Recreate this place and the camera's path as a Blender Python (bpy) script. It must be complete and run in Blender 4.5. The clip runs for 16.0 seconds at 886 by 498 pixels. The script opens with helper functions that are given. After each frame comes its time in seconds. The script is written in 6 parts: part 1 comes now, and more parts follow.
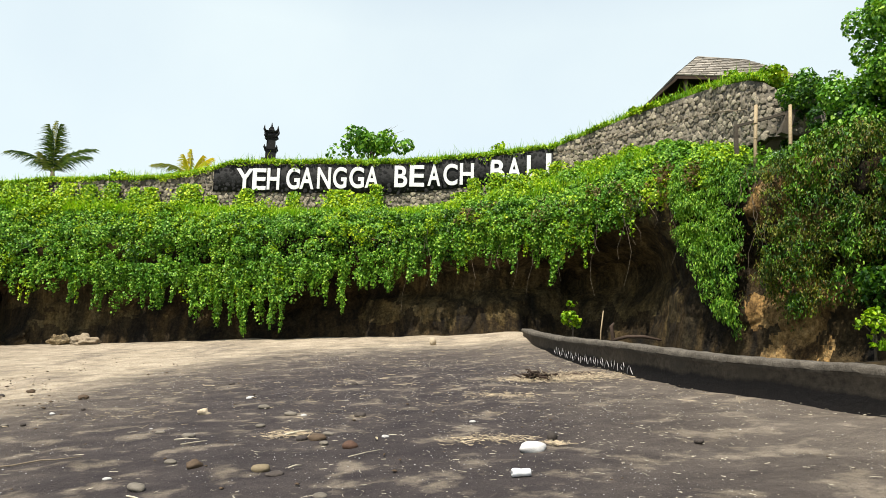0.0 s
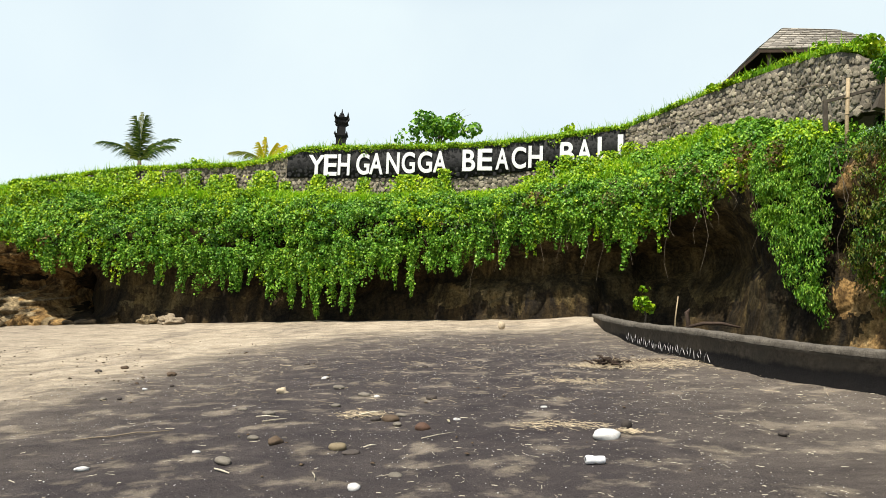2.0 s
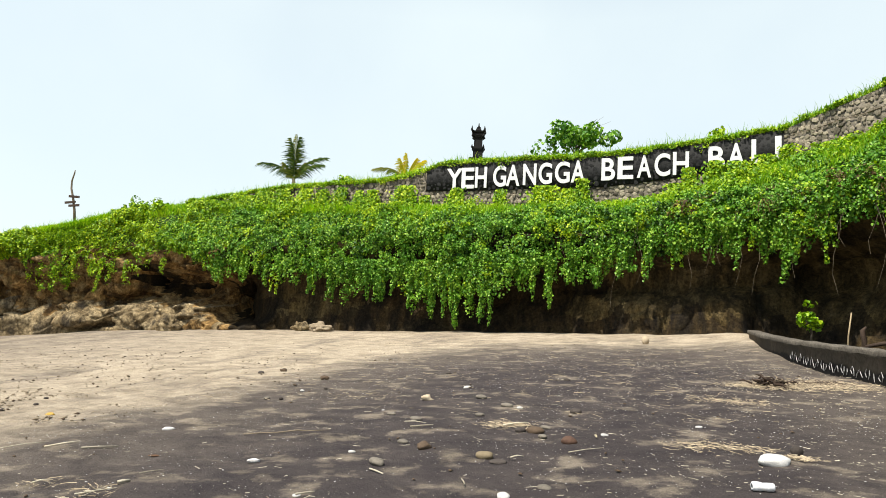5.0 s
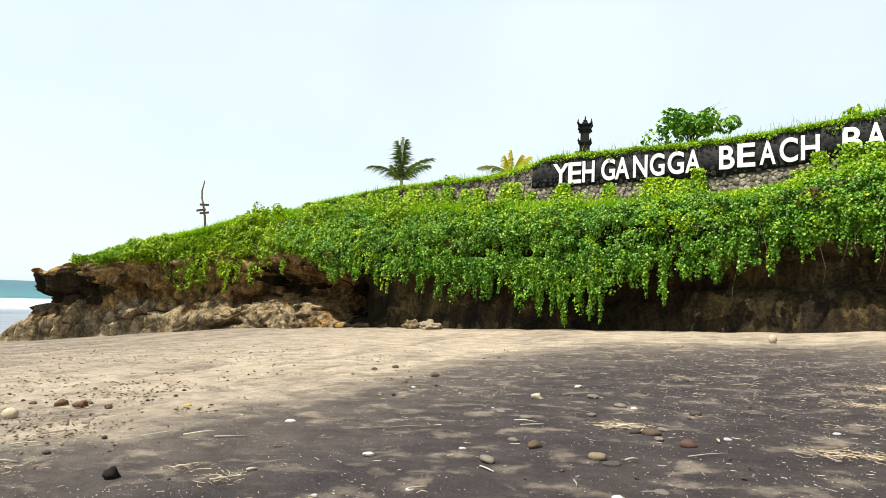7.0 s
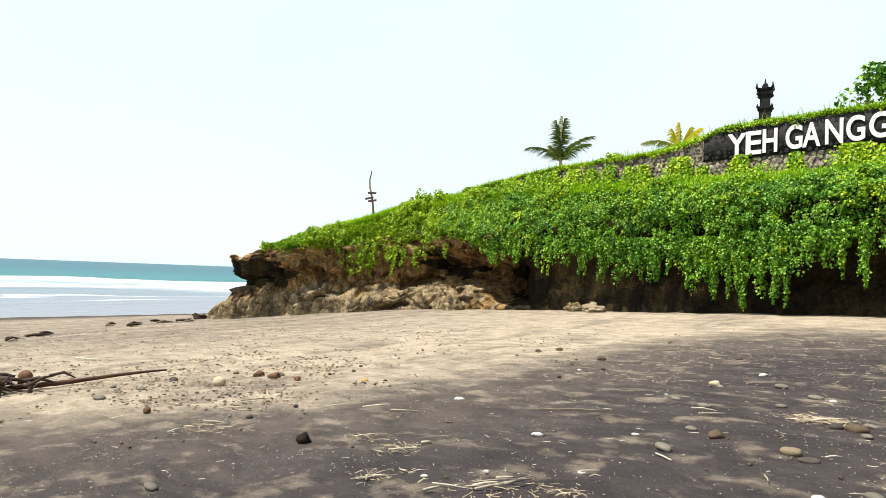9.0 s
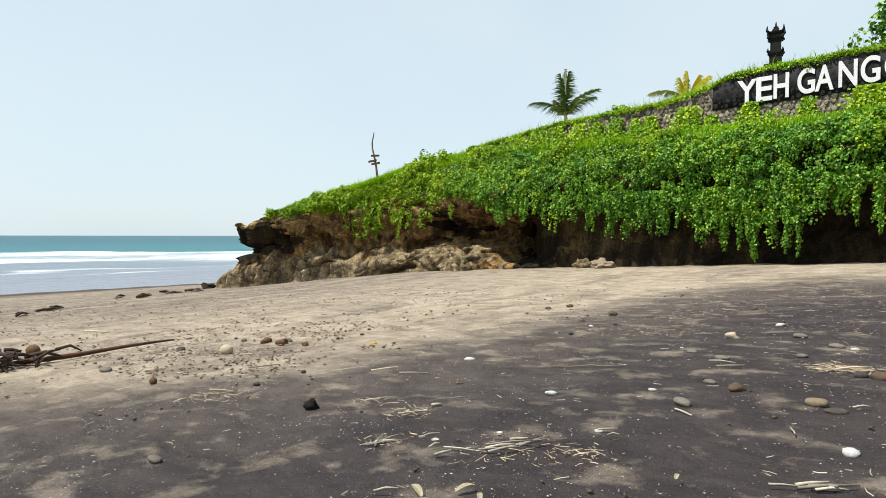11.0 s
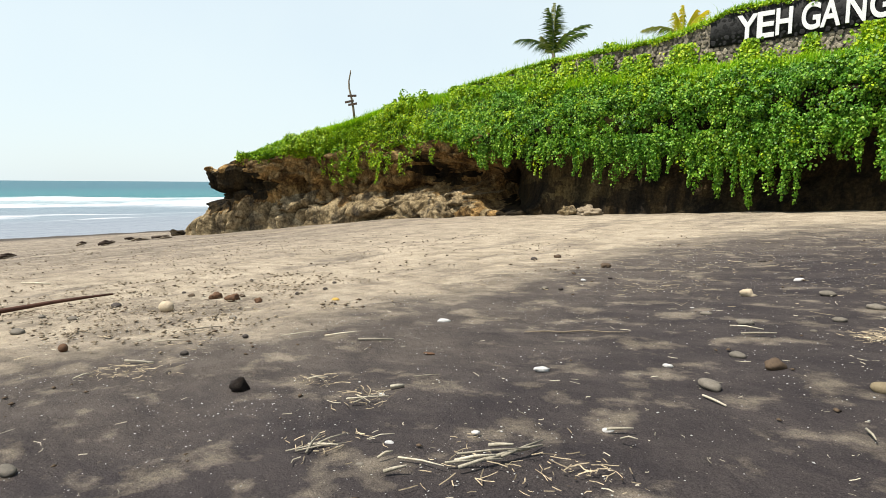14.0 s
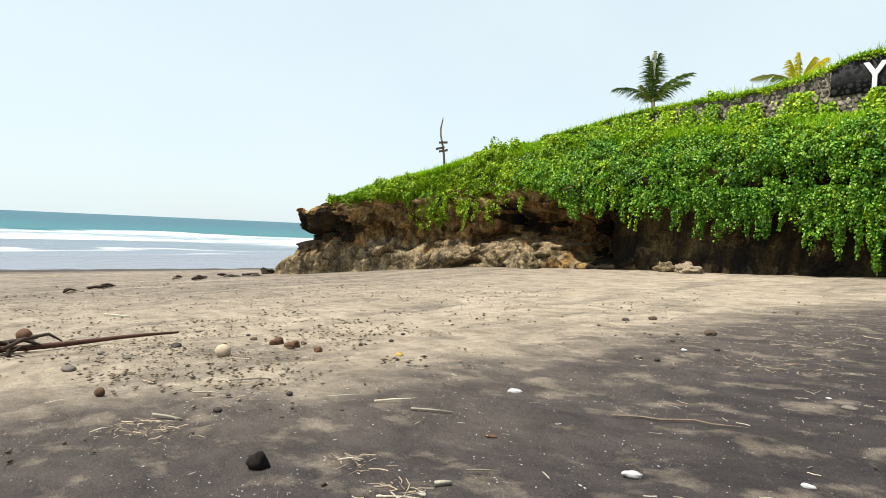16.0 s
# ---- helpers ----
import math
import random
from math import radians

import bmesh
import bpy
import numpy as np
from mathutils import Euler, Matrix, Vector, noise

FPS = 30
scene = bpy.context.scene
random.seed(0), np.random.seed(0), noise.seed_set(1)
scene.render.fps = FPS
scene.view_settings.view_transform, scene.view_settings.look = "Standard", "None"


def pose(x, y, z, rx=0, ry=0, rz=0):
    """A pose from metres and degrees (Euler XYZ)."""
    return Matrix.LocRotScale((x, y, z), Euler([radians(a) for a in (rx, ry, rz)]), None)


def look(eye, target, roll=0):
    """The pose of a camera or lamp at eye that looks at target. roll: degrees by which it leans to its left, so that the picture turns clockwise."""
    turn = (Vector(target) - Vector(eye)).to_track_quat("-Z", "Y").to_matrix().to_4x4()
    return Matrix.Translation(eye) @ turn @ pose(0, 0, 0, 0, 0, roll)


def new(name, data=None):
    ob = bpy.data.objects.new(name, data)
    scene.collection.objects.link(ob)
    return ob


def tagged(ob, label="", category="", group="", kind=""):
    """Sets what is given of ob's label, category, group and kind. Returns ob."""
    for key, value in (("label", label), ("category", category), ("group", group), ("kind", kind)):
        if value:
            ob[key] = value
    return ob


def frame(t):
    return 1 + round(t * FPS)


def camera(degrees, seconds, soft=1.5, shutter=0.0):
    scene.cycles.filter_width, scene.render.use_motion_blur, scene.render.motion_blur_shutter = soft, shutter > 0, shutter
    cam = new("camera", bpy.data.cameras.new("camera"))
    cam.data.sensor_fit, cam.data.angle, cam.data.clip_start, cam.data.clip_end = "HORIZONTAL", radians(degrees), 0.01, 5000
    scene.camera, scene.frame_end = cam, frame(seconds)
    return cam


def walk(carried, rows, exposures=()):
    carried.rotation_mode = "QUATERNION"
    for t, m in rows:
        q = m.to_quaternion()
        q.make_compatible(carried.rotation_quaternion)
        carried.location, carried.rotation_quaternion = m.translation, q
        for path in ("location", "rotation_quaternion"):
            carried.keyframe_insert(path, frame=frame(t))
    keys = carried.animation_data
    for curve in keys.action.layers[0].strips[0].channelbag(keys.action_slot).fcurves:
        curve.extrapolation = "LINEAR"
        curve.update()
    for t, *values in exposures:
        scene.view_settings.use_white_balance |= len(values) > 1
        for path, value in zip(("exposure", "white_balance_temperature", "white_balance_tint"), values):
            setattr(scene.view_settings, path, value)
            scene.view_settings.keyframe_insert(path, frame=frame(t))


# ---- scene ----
cam = camera(70.15, 16.0, 0.45)
PATH = [
    (0.0, pose(0.000, 0.000, 1.508, 96.08, 0, -0.00) @ pose(0, 0, 0, 0, 0, 1.49)),
    (0.5, pose(0.001, -0.030, 1.521, 95.93, 0, 0.63) @ pose(0, 0, 0, 0, 0, 1.53)),
    (1.0, pose(-0.024, -0.027, 1.515, 95.75, 0, 2.40) @ pose(0, 0, 0, 0, 0, 1.58)),
    (1.5, pose(-0.035, -0.013, 1.519, 94.72, 0, 4.52) @ pose(0, 0, 0, 0, 0, 1.88)),
    (2.0, pose(-0.045, -0.006, 1.518, 94.43, 0, 6.06) @ pose(0, 0, 0, 0, 0, 1.96)),
    (2.5, pose(-0.054, -0.028, 1.511, 94.67, 0, 8.18) @ pose(0, 0, 0, 0, 0, 2.46)),
    (3.0, pose(-0.069, -0.028, 1.515, 94.74, 0, 10.02) @ pose(0, 0, 0, 0, 0, 2.40)),
    (3.2, pose(-0.090, -0.008, 1.517, 94.88, 0, 10.47) @ pose(0, 0, 0, 0, 0, 2.70)),
    (5.3, pose(-0.143, -0.057, 1.496, 94.78, 0, 19.76) @ pose(0, 0, 0, 0, 0, 2.81)),
    (5.5, pose(-0.138, -0.025, 1.497, 94.60, 0, 20.65) @ pose(0, 0, 0, 0, 0, 2.89)),
    (6.0, pose(-0.144, -0.034, 1.495, 94.61, 0, 22.82) @ pose(0, 0, 0, 0, 0, 2.96)),
    (6.5, pose(-0.142, -0.046, 1.490, 94.46, 0, 25.61) @ pose(0, 0, 0, 0, 0, 2.65)),
    (7.0, pose(-0.138, -0.045, 1.498, 94.37, 0, 28.01) @ pose(0, 0, 0, 0, 0, 2.39)),
    (7.5, pose(-0.148, -0.056, 1.491, 93.88, 0, 30.44) @ pose(0, 0, 0, 0, 0, 2.40)),
    (8.0, pose(-0.186, -0.040, 1.489, 92.25, 0, 34.31) @ pose(0, 0, 0, 0, 0, 2.01)),
    (8.5, pose(-0.208, -0.038, 1.485, 91.95, 0, 38.06) @ pose(0, 0, 0, 0, 0, 1.92)),
    (9.0, pose(-0.207, -0.056, 1.475, 92.25, 0, 42.30) @ pose(0, 0, 0, 0, 0, 2.13)),
    (9.2, pose(-0.209, -0.072, 1.482, 92.27, 0, 43.75) @ pose(0, 0, 0, 0, 0, 1.81)),
    (11.3, pose(-0.397, 0.199, 1.428, 87.50, 0, 42.94) @ pose(0, 0, 0, 0, 0, -0.39)),
    (11.5, pose(-0.416, 0.233, 1.429, 85.82, 0, 45.03) @ pose(0, 0, 0, 0, 0, 0.31)),
    (12.0, pose(-0.600, 0.427, 1.411, 89.64, 0, 45.41) @ pose(0, 0, 0, 0, 0, 0.61)),
    (12.5, pose(-0.763, 0.604, 1.388, 85.97, 0, 40.96) @ pose(0, 0, 0, 0, 0, -2.05)),
    (13.0, pose(-0.836, 0.835, 1.373, 87.77, 0, 49.37) @ pose(0, 0, 0, 0, 0, 0.18)),
    (13.5, pose(-0.994, 1.061, 1.344, 87.18, 0, 41.89) @ pose(0, 0, 0, 0, 0, 1.42)),
    (14.0, pose(-1.160, 1.220, 1.344, 84.01, 0, 41.29) @ pose(0, 0, 0, 0, 0, 0.42)),
    (14.5, pose(-1.249, 1.447, 1.343, 85.26, 0, 46.57) @ pose(0, 0, 0, 0, 0, 2.20)),
    (15.0, pose(-1.341, 1.605, 1.343, 82.98, 0, 47.27) @ pose(0, 0, 0, 0, 0, 2.16)),
    (15.5, pose(-1.497, 1.775, 1.300, 84.95, 0, 44.78) @ pose(0, 0, 0, 0, 0, 3.79)),
    (16.0, pose(-1.664, 1.972, 1.329, 88.16, 0, 49.41) @ pose(0, 0, 0, 0, 0, 2.57)),
]
EXPOSURES = [(0.0, 0.55, 6500, 10), (6.0, 0.58, 6500, 10), (8.0, 0.66, 6500, 10), (9.2, 0.68, 6500, 10), (11.3, 0.31, 6200, 10), (12.5, 0.3, 6200, 10), (13.0, 0.4, 6250, 10), (14.5, 0.48, 6450, 10), (16.0, 0.48, 6350, 10)]
walk(cam, PATH, EXPOSURES)

# ---- world, sun ----
SUN_ELEV, SUN_AZ = radians(64), radians(212)    # azimuth from +y towards +x
world = bpy.data.worlds.new("sky")
scene.world = world
world.use_nodes = True
wn = world.node_tree
sky = wn.nodes.new("ShaderNodeTexSky")
sky.sky_type, sky.sun_disc = "NISHITA", False
sky.sun_elevation, sky.sun_rotation = SUN_ELEV, SUN_AZ
sky.air_density, sky.dust_density, sky.ozone_density = 1.0, 1.0, 1.5
# a thin bright veil of haze over the blue, uneven as high cloud is
veil = wn.nodes.new("ShaderNodeMix")
veil.data_type = "RGBA"
cloud = wn.nodes.new("ShaderNodeTexNoise")
cloud.inputs["Scale"].default_value, cloud.inputs["Detail"].default_value = 2.2, 5
cloud_map = wn.nodes.new("ShaderNodeMapRange")
cloud_map.inputs[1].default_value, cloud_map.inputs[2].default_value, cloud_map.inputs[3].default_value, cloud_map.inputs[4].default_value = 0.35, 0.7, 0.78, 0.92
wn.links.new(cloud.outputs["Fac"], cloud_map.inputs[0])
# the haze thins out with height above the horizon
sky_dir = wn.nodes.new("ShaderNodeTexCoord")
sky_sep = wn.nodes.new("ShaderNodeSeparateXYZ")
wn.links.new(sky_dir.outputs["Generated"], sky_sep.inputs[0])
thin_haze = wn.nodes.new("ShaderNodeMapRange")
thin_haze.inputs[1].default_value, thin_haze.inputs[2].default_value, thin_haze.inputs[3].default_value, thin_haze.inputs[4].default_value = 0.42, 0.85, 1.0, 0.12
wn.links.new(sky_sep.outputs[2], thin_haze.inputs[0])
haze = wn.nodes.new("ShaderNodeMath")
haze.operation = "MULTIPLY"
wn.links.new(cloud_map.outputs[0], haze.inputs[0])
wn.links.new(thin_haze.outputs[0], haze.inputs[1])
wn.links.new(haze.outputs[0], veil.inputs[0])
wn.links.new(sky.outputs[0], veil.inputs[6])
veil.inputs[7].default_value = (4.75, 5.35, 5.4, 1)
wn.links.new(veil.outputs[2], wn.nodes["Background"].inputs[0])
wn.nodes["Background"].inputs[1].default_value = 0.13
sun = new("sun", bpy.data.lights.new("sun", "SUN"))
sun.data.energy, sun.data.angle, sun.data.color = 5.0, radians(0.6), (1.0, 0.94, 0.82)
SUN_DIR = Vector((math.sin(SUN_AZ) * math.cos(SUN_ELEV), math.cos(SUN_AZ) * math.cos(SUN_ELEV), math.sin(SUN_ELEV)))
sun.matrix_world = look(SUN_DIR * 60, (0, 0, 0))


# ---- materials ----
def material(name, base, rough=0.8, metal=0.0, spec=0.3):
    """A node material with a Principled shader; returns it, its nodes' tree and the shader."""
    m = bpy.data.materials.new(name)
    m.use_nodes = True
    b = m.node_tree.nodes["Principled BSDF"]
    b.inputs["Base Color"].default_value = (*base, 1)
    b.inputs["Roughness"].default_value = rough
    b.inputs["Metallic"].default_value = metal
    b.inputs["Specular IOR Level"].default_value = spec
    return m, m.node_tree, b


def texcoord(nt, kind="Object", scale=(1, 1, 1)):
    c = nt.nodes.new("ShaderNodeTexCoord")
    mp = nt.nodes.new("ShaderNodeMapping")
    mp.inputs["Scale"].default_value = scale
    nt.links.new(c.outputs[kind], mp.inputs[0])
    return mp.outputs[0]


def noise_tex(nt, vec, scale, detail=6, rough=0.6, dist=0.0):
    n = nt.nodes.new("ShaderNodeTexNoise")
    n.inputs["Scale"].default_value = scale
    n.inputs["Detail"].default_value = detail
    n.inputs["Roughness"].default_value = rough
    n.inputs["Distortion"].default_value = dist
    nt.links.new(vec, n.inputs["Vector"])
    return n.outputs["Fac"]


def ramp(nt, fac, stops):
    r = nt.nodes.new("ShaderNodeValToRGB")
    e = r.color_ramp.elements
    while len(e) < len(stops):
        e.new(0.5)
    for el, (p, c) in zip(e, stops):
        el.position, el.color = p, (*c, 1)
    nt.links.new(fac, r.inputs[0])
    return r.outputs[0]


def mixc(nt, fac, a, b, mode="MIX"):
    m = nt.nodes.new("ShaderNodeMix")
    m.data_type, m.blend_type = "RGBA", mode
    for sock, v in ((m.inputs[0], fac), (m.inputs[6], a), (m.inputs[7], b)):
        if isinstance(v, (int, float)):
            sock.default_value = v
        elif isinstance(v, tuple):
            sock.default_value = (*v, 1)
        else:
            nt.links.new(v, sock)
    return m.outputs[2]


def bump(nt, b, height, strength, dist):
    n = nt.nodes.new("ShaderNodeBump")
    n.inputs["Strength"].default_value = strength
    n.inputs["Distance"].default_value = dist
    nt.links.new(height, n.inputs["Height"])
    nt.links.new(n.outputs[0], b.inputs["Normal"])


def grainy(name, dark, light, scale, rough=0.85, bump_scale=None, bump_d=0.01, strength=0.6, accent=None, spec=0.25, kind="Object", random_mix=0.0):
    """A surface of two tones at two scales with grain relief; accent: a third tone in stains."""
    m, nt, b = material(name, light, rough, spec=spec)
    v = texcoord(nt, kind)
    big = noise_tex(nt, v, scale, 6, 0.62, 0.3)
    c = ramp(nt, big, [(0.32, dark), (0.68, light)])
    fine = noise_tex(nt, v, scale * 9, 5, 0.7)
    c = mixc(nt, 0.55, c, ramp(nt, fine, [(0.3, tuple(x * 0.55 for x in dark)), (0.72, tuple(min(1, x * 1.25) for x in light))]))
    if accent:
        st = noise_tex(nt, v, scale * 0.45, 4, 0.55, 0.6)
        mask = ramp(nt, st, [(0.52, (0, 0, 0)), (0.66, (1, 1, 1))])
        c = mixc(nt, mask, c, accent)
    if random_mix:
        oi = nt.nodes.new("ShaderNodeObjectInfo")
        geo = nt.nodes.new("ShaderNodeNewGeometry")
        add = nt.nodes.new("ShaderNodeMath")
        add.operation = "ADD"
        nt.links.new(oi.outputs["Random"], add.inputs[0])
        nt.links.new(geo.outputs["Random Per Island"], add.inputs[1])
        fr = nt.nodes.new("ShaderNodeMath")
        fr.operation = "FRACT"
        nt.links.new(add.outputs[0], fr.inputs[0])
        tone = ramp(nt, fr.outputs[0], [(0.0, (1 - random_mix,) * 3), (1.0, (1 + random_mix * 0.6,) * 3)])
        c = mixc(nt, 1.0, c, tone, "MULTIPLY")
    nt.links.new(c, b.inputs["Base Color"])
    bump(nt, b, noise_tex(nt, v, bump_scale or scale * 6, 8, 0.7), strength, bump_d)
    return m


def leafy(name, tones, rough=0.5, trans=0.16):
    """Thin leaves: tones picked leaf by leaf, with light let through."""
    m, nt, b = material(name, tones[1], rough - 0.04, spec=0.26)
    geo = nt.nodes.new("ShaderNodeNewGeometry")
    stops = [(i / (len(tones) - 1), c) for i, c in enumerate(tones)]
    c = ramp(nt, geo.outputs["Random Per Island"], stops)
    big = noise_tex(nt, texcoord(nt), 0.6, 4, 0.6)
    c = mixc(nt, 1.0, c, ramp(nt, big, [(0.35, (0.75, 0.86, 0.95)), (0.65, (1.25, 1.14, 0.9))]), "MULTIPLY")
    nt.links.new(c, b.inputs["Base Color"])
    tr = nt.nodes.new("ShaderNodeBsdfTranslucent")
    nt.links.new(mixc(nt, 1.0, c, (1.3, 1.35, 0.5), "MULTIPLY"), tr.inputs[0])
    mx = nt.nodes.new("ShaderNodeMixShader")
    mx.inputs[0].default_value = trans
    nt.links.new(b.outputs[0], mx.inputs[1])
    nt.links.new(tr.outputs[0], mx.inputs[2])
    nt.links.new(mx.outputs[0], nt.nodes["Material Output"].inputs[0])
    return m


def math_node(nt, op, a, b=None, c=None):
    n = nt.nodes.new("ShaderNodeMath")
    n.operation = op
    for sock, v in zip(n.inputs, (a, b, c)):
        if v is None:
            continue
        if isinstance(v, (int, float)):
            sock.default_value = v
        else:
            nt.links.new(v, sock)
    return n.outputs[0]


def sand_material():
    """Pale dry sand with a wide lens of black iron sand in it, pale drifts on that, and dark wet sand by the water."""
    m, nt, b = material("volcanic_sand", (0.2, 0.18, 0.15), 0.95, spec=0.15)
    v = texcoord(nt)
    big = noise_tex(nt, v, 0.35, 5, 0.6, 0.5)
    c = ramp(nt, big, [(0.3, (0.34, 0.275, 0.2)), (0.7, (0.487, 0.401, 0.3))])
    mid = noise_tex(nt, texcoord(nt, "Object", (0.9, 1.5, 1)), 1.5, 7, 0.7, 0.4)
    c = mixc(nt, 0.52, c, ramp(nt, mid, [(0.34, (0.13, 0.107, 0.073)), (0.6, (0.51, 0.43, 0.318))]))
    sep = nt.nodes.new("ShaderNodeSeparateXYZ")
    nt.links.new(v, sep.inputs[0])
    x, y = sep.outputs[0], sep.outputs[1]
    half = nt.nodes.new("ShaderNodeMapRange")
    half.inputs[1].default_value, half.inputs[2].default_value, half.inputs[3].default_value, half.inputs[4].default_value = 5.0, 0.5, 8.7, 12.6
    nt.links.new(y, half.inputs[0])
    ex = math_node(nt, "DIVIDE", math_node(nt, "SUBTRACT", x, 1.0), half.outputs[0])
    ey = math_node(nt, "DIVIDE", math_node(nt, "SUBTRACT", y, 6.5), 14.2)
    rr = math_node(nt, "POWER", math_node(nt, "ADD", math_node(nt, "POWER", math_node(nt, "ABSOLUTE", ex), 4.0), math_node(nt, "POWER", math_node(nt, "ABSOLUTE", ey), 4.0)), 0.25)
    edge = noise_tex(nt, texcoord(nt, "Object", (1, 1.5, 1)), 0.8, 8, 0.7, 0.0)
    rr = math_node(nt, "ADD", rr, math_node(nt, "MULTIPLY", math_node(nt, "SUBTRACT", edge, 0.5), 0.5))
    lens = ramp(nt, rr, [(0.5, (1, 1, 1)), (0.82, (0.85, 0.85, 0.85)), (0.98, (0.3, 0.3, 0.3)), (1.1, (0, 0, 0))])
    drift = ramp(nt, noise_tex(nt, texcoord(nt, "Object", (1, 1.2, 1)), 1.9, 5, 0.6, 0.0), [(0.54, (1, 1, 1)), (0.66, (0.55, 0.55, 0.55))])
    lens = mixc(nt, 1.0, lens, drift, "MULTIPLY")
    # thinner towards the low wall
    side = nt.nodes.new("ShaderNodeMapRange")
    side.inputs[1].default_value, side.inputs[2].default_value, side.inputs[3].default_value, side.inputs[4].default_value = 0.8, 4.0, 1.0, 0.76
    nt.links.new(x, side.inputs[0])
    lens = math_node(nt, "MULTIPLY", lens, side.outputs[0])
    streak = ramp(nt, noise_tex(nt, texcoord(nt, "Object", (0.5, 0.2, 1)), 1.5, 9, 0.72, 0.0), [(0.5, (0, 0, 0)), (0.68, (0.62, 0.62, 0.62))])
    lens = math_node(nt, "MAXIMUM", lens, streak)
    # greyer, streaked sand along the drift line towards the sea
    grey = nt.nodes.new("ShaderNodeMapRange")
    grey.inputs[1].default_value, grey.inputs[2].default_value, grey.inputs[3].default_value, grey.inputs[4].default_value = -12.0, -24.0, 0.0, 1.0
    nt.links.new(math_node(nt, "ADD", x, math_node(nt, "MULTIPLY", math_node(nt, "SUBTRACT", edge, 0.5), 9.0)), grey.inputs[0])
    bands = ramp(nt, noise_tex(nt, texcoord(nt, "Object", (0.9, 0.16, 1)), 1.0, 7, 0.7), [(0.34, (0.22, 0.22, 0.22)), (0.66, (0.72, 0.72, 0.72))])
    lens = math_node(nt, "MAXIMUM", lens, math_node(nt, "MULTIPLY", grey.outputs[0], bands))
    dark = ramp(nt, mid, [(0.3, (0.037, 0.0308, 0.0325)), (0.7, (0.085, 0.0705, 0.065))])
    c = mixc(nt, lens, c, dark)
    fine = noise_tex(nt, v, 110, 3, 0.8)
    c = mixc(nt, 1.0, c, ramp(nt, fine, [(0.3, (0.45, 0.45, 0.45)), (0.7, (1.55, 1.55, 1.55))]), "MULTIPLY")
    grains = nt.nodes.new("ShaderNodeTexVoronoi")
    grains.inputs["Scale"].default_value = 22
    nt.links.new(v, grains.inputs["Vector"])
    c = mixc(nt, ramp(nt, grains.outputs["Distance"], [(0.03, (0.75, 0.75, 0.75)), (0.1, (0, 0, 0))]), c, (0.55, 0.5, 0.42))
    mr = nt.nodes.new("ShaderNodeMapRange")
    mr.inputs[1].default_value, mr.inputs[2].default_value = -47, -53
    nt.links.new(x, mr.inputs[0])
    c = mixc(nt, mr.outputs[0], c, (0.07, 0.058, 0.048))
    nt.links.new(c, b.inputs["Base Color"])
    wet = nt.nodes.new("ShaderNodeMapRange")
    wet.inputs[1].default_value, wet.inputs[2].default_value, wet.inputs[3].default_value, wet.inputs[4].default_value = -54, -62, 0.95, 0.3
    nt.links.new(x, wet.inputs[0])
    nt.links.new(wet.outputs[0], b.inputs["Roughness"])
    h = math_node(nt, "MULTIPLY_ADD", noise_tex(nt, v, 60, 4, 0.8), 0.3, noise_tex(nt, v, 6, 6, 0.65))
    bump(nt, b, h, 1.0, 0.09)
    return m


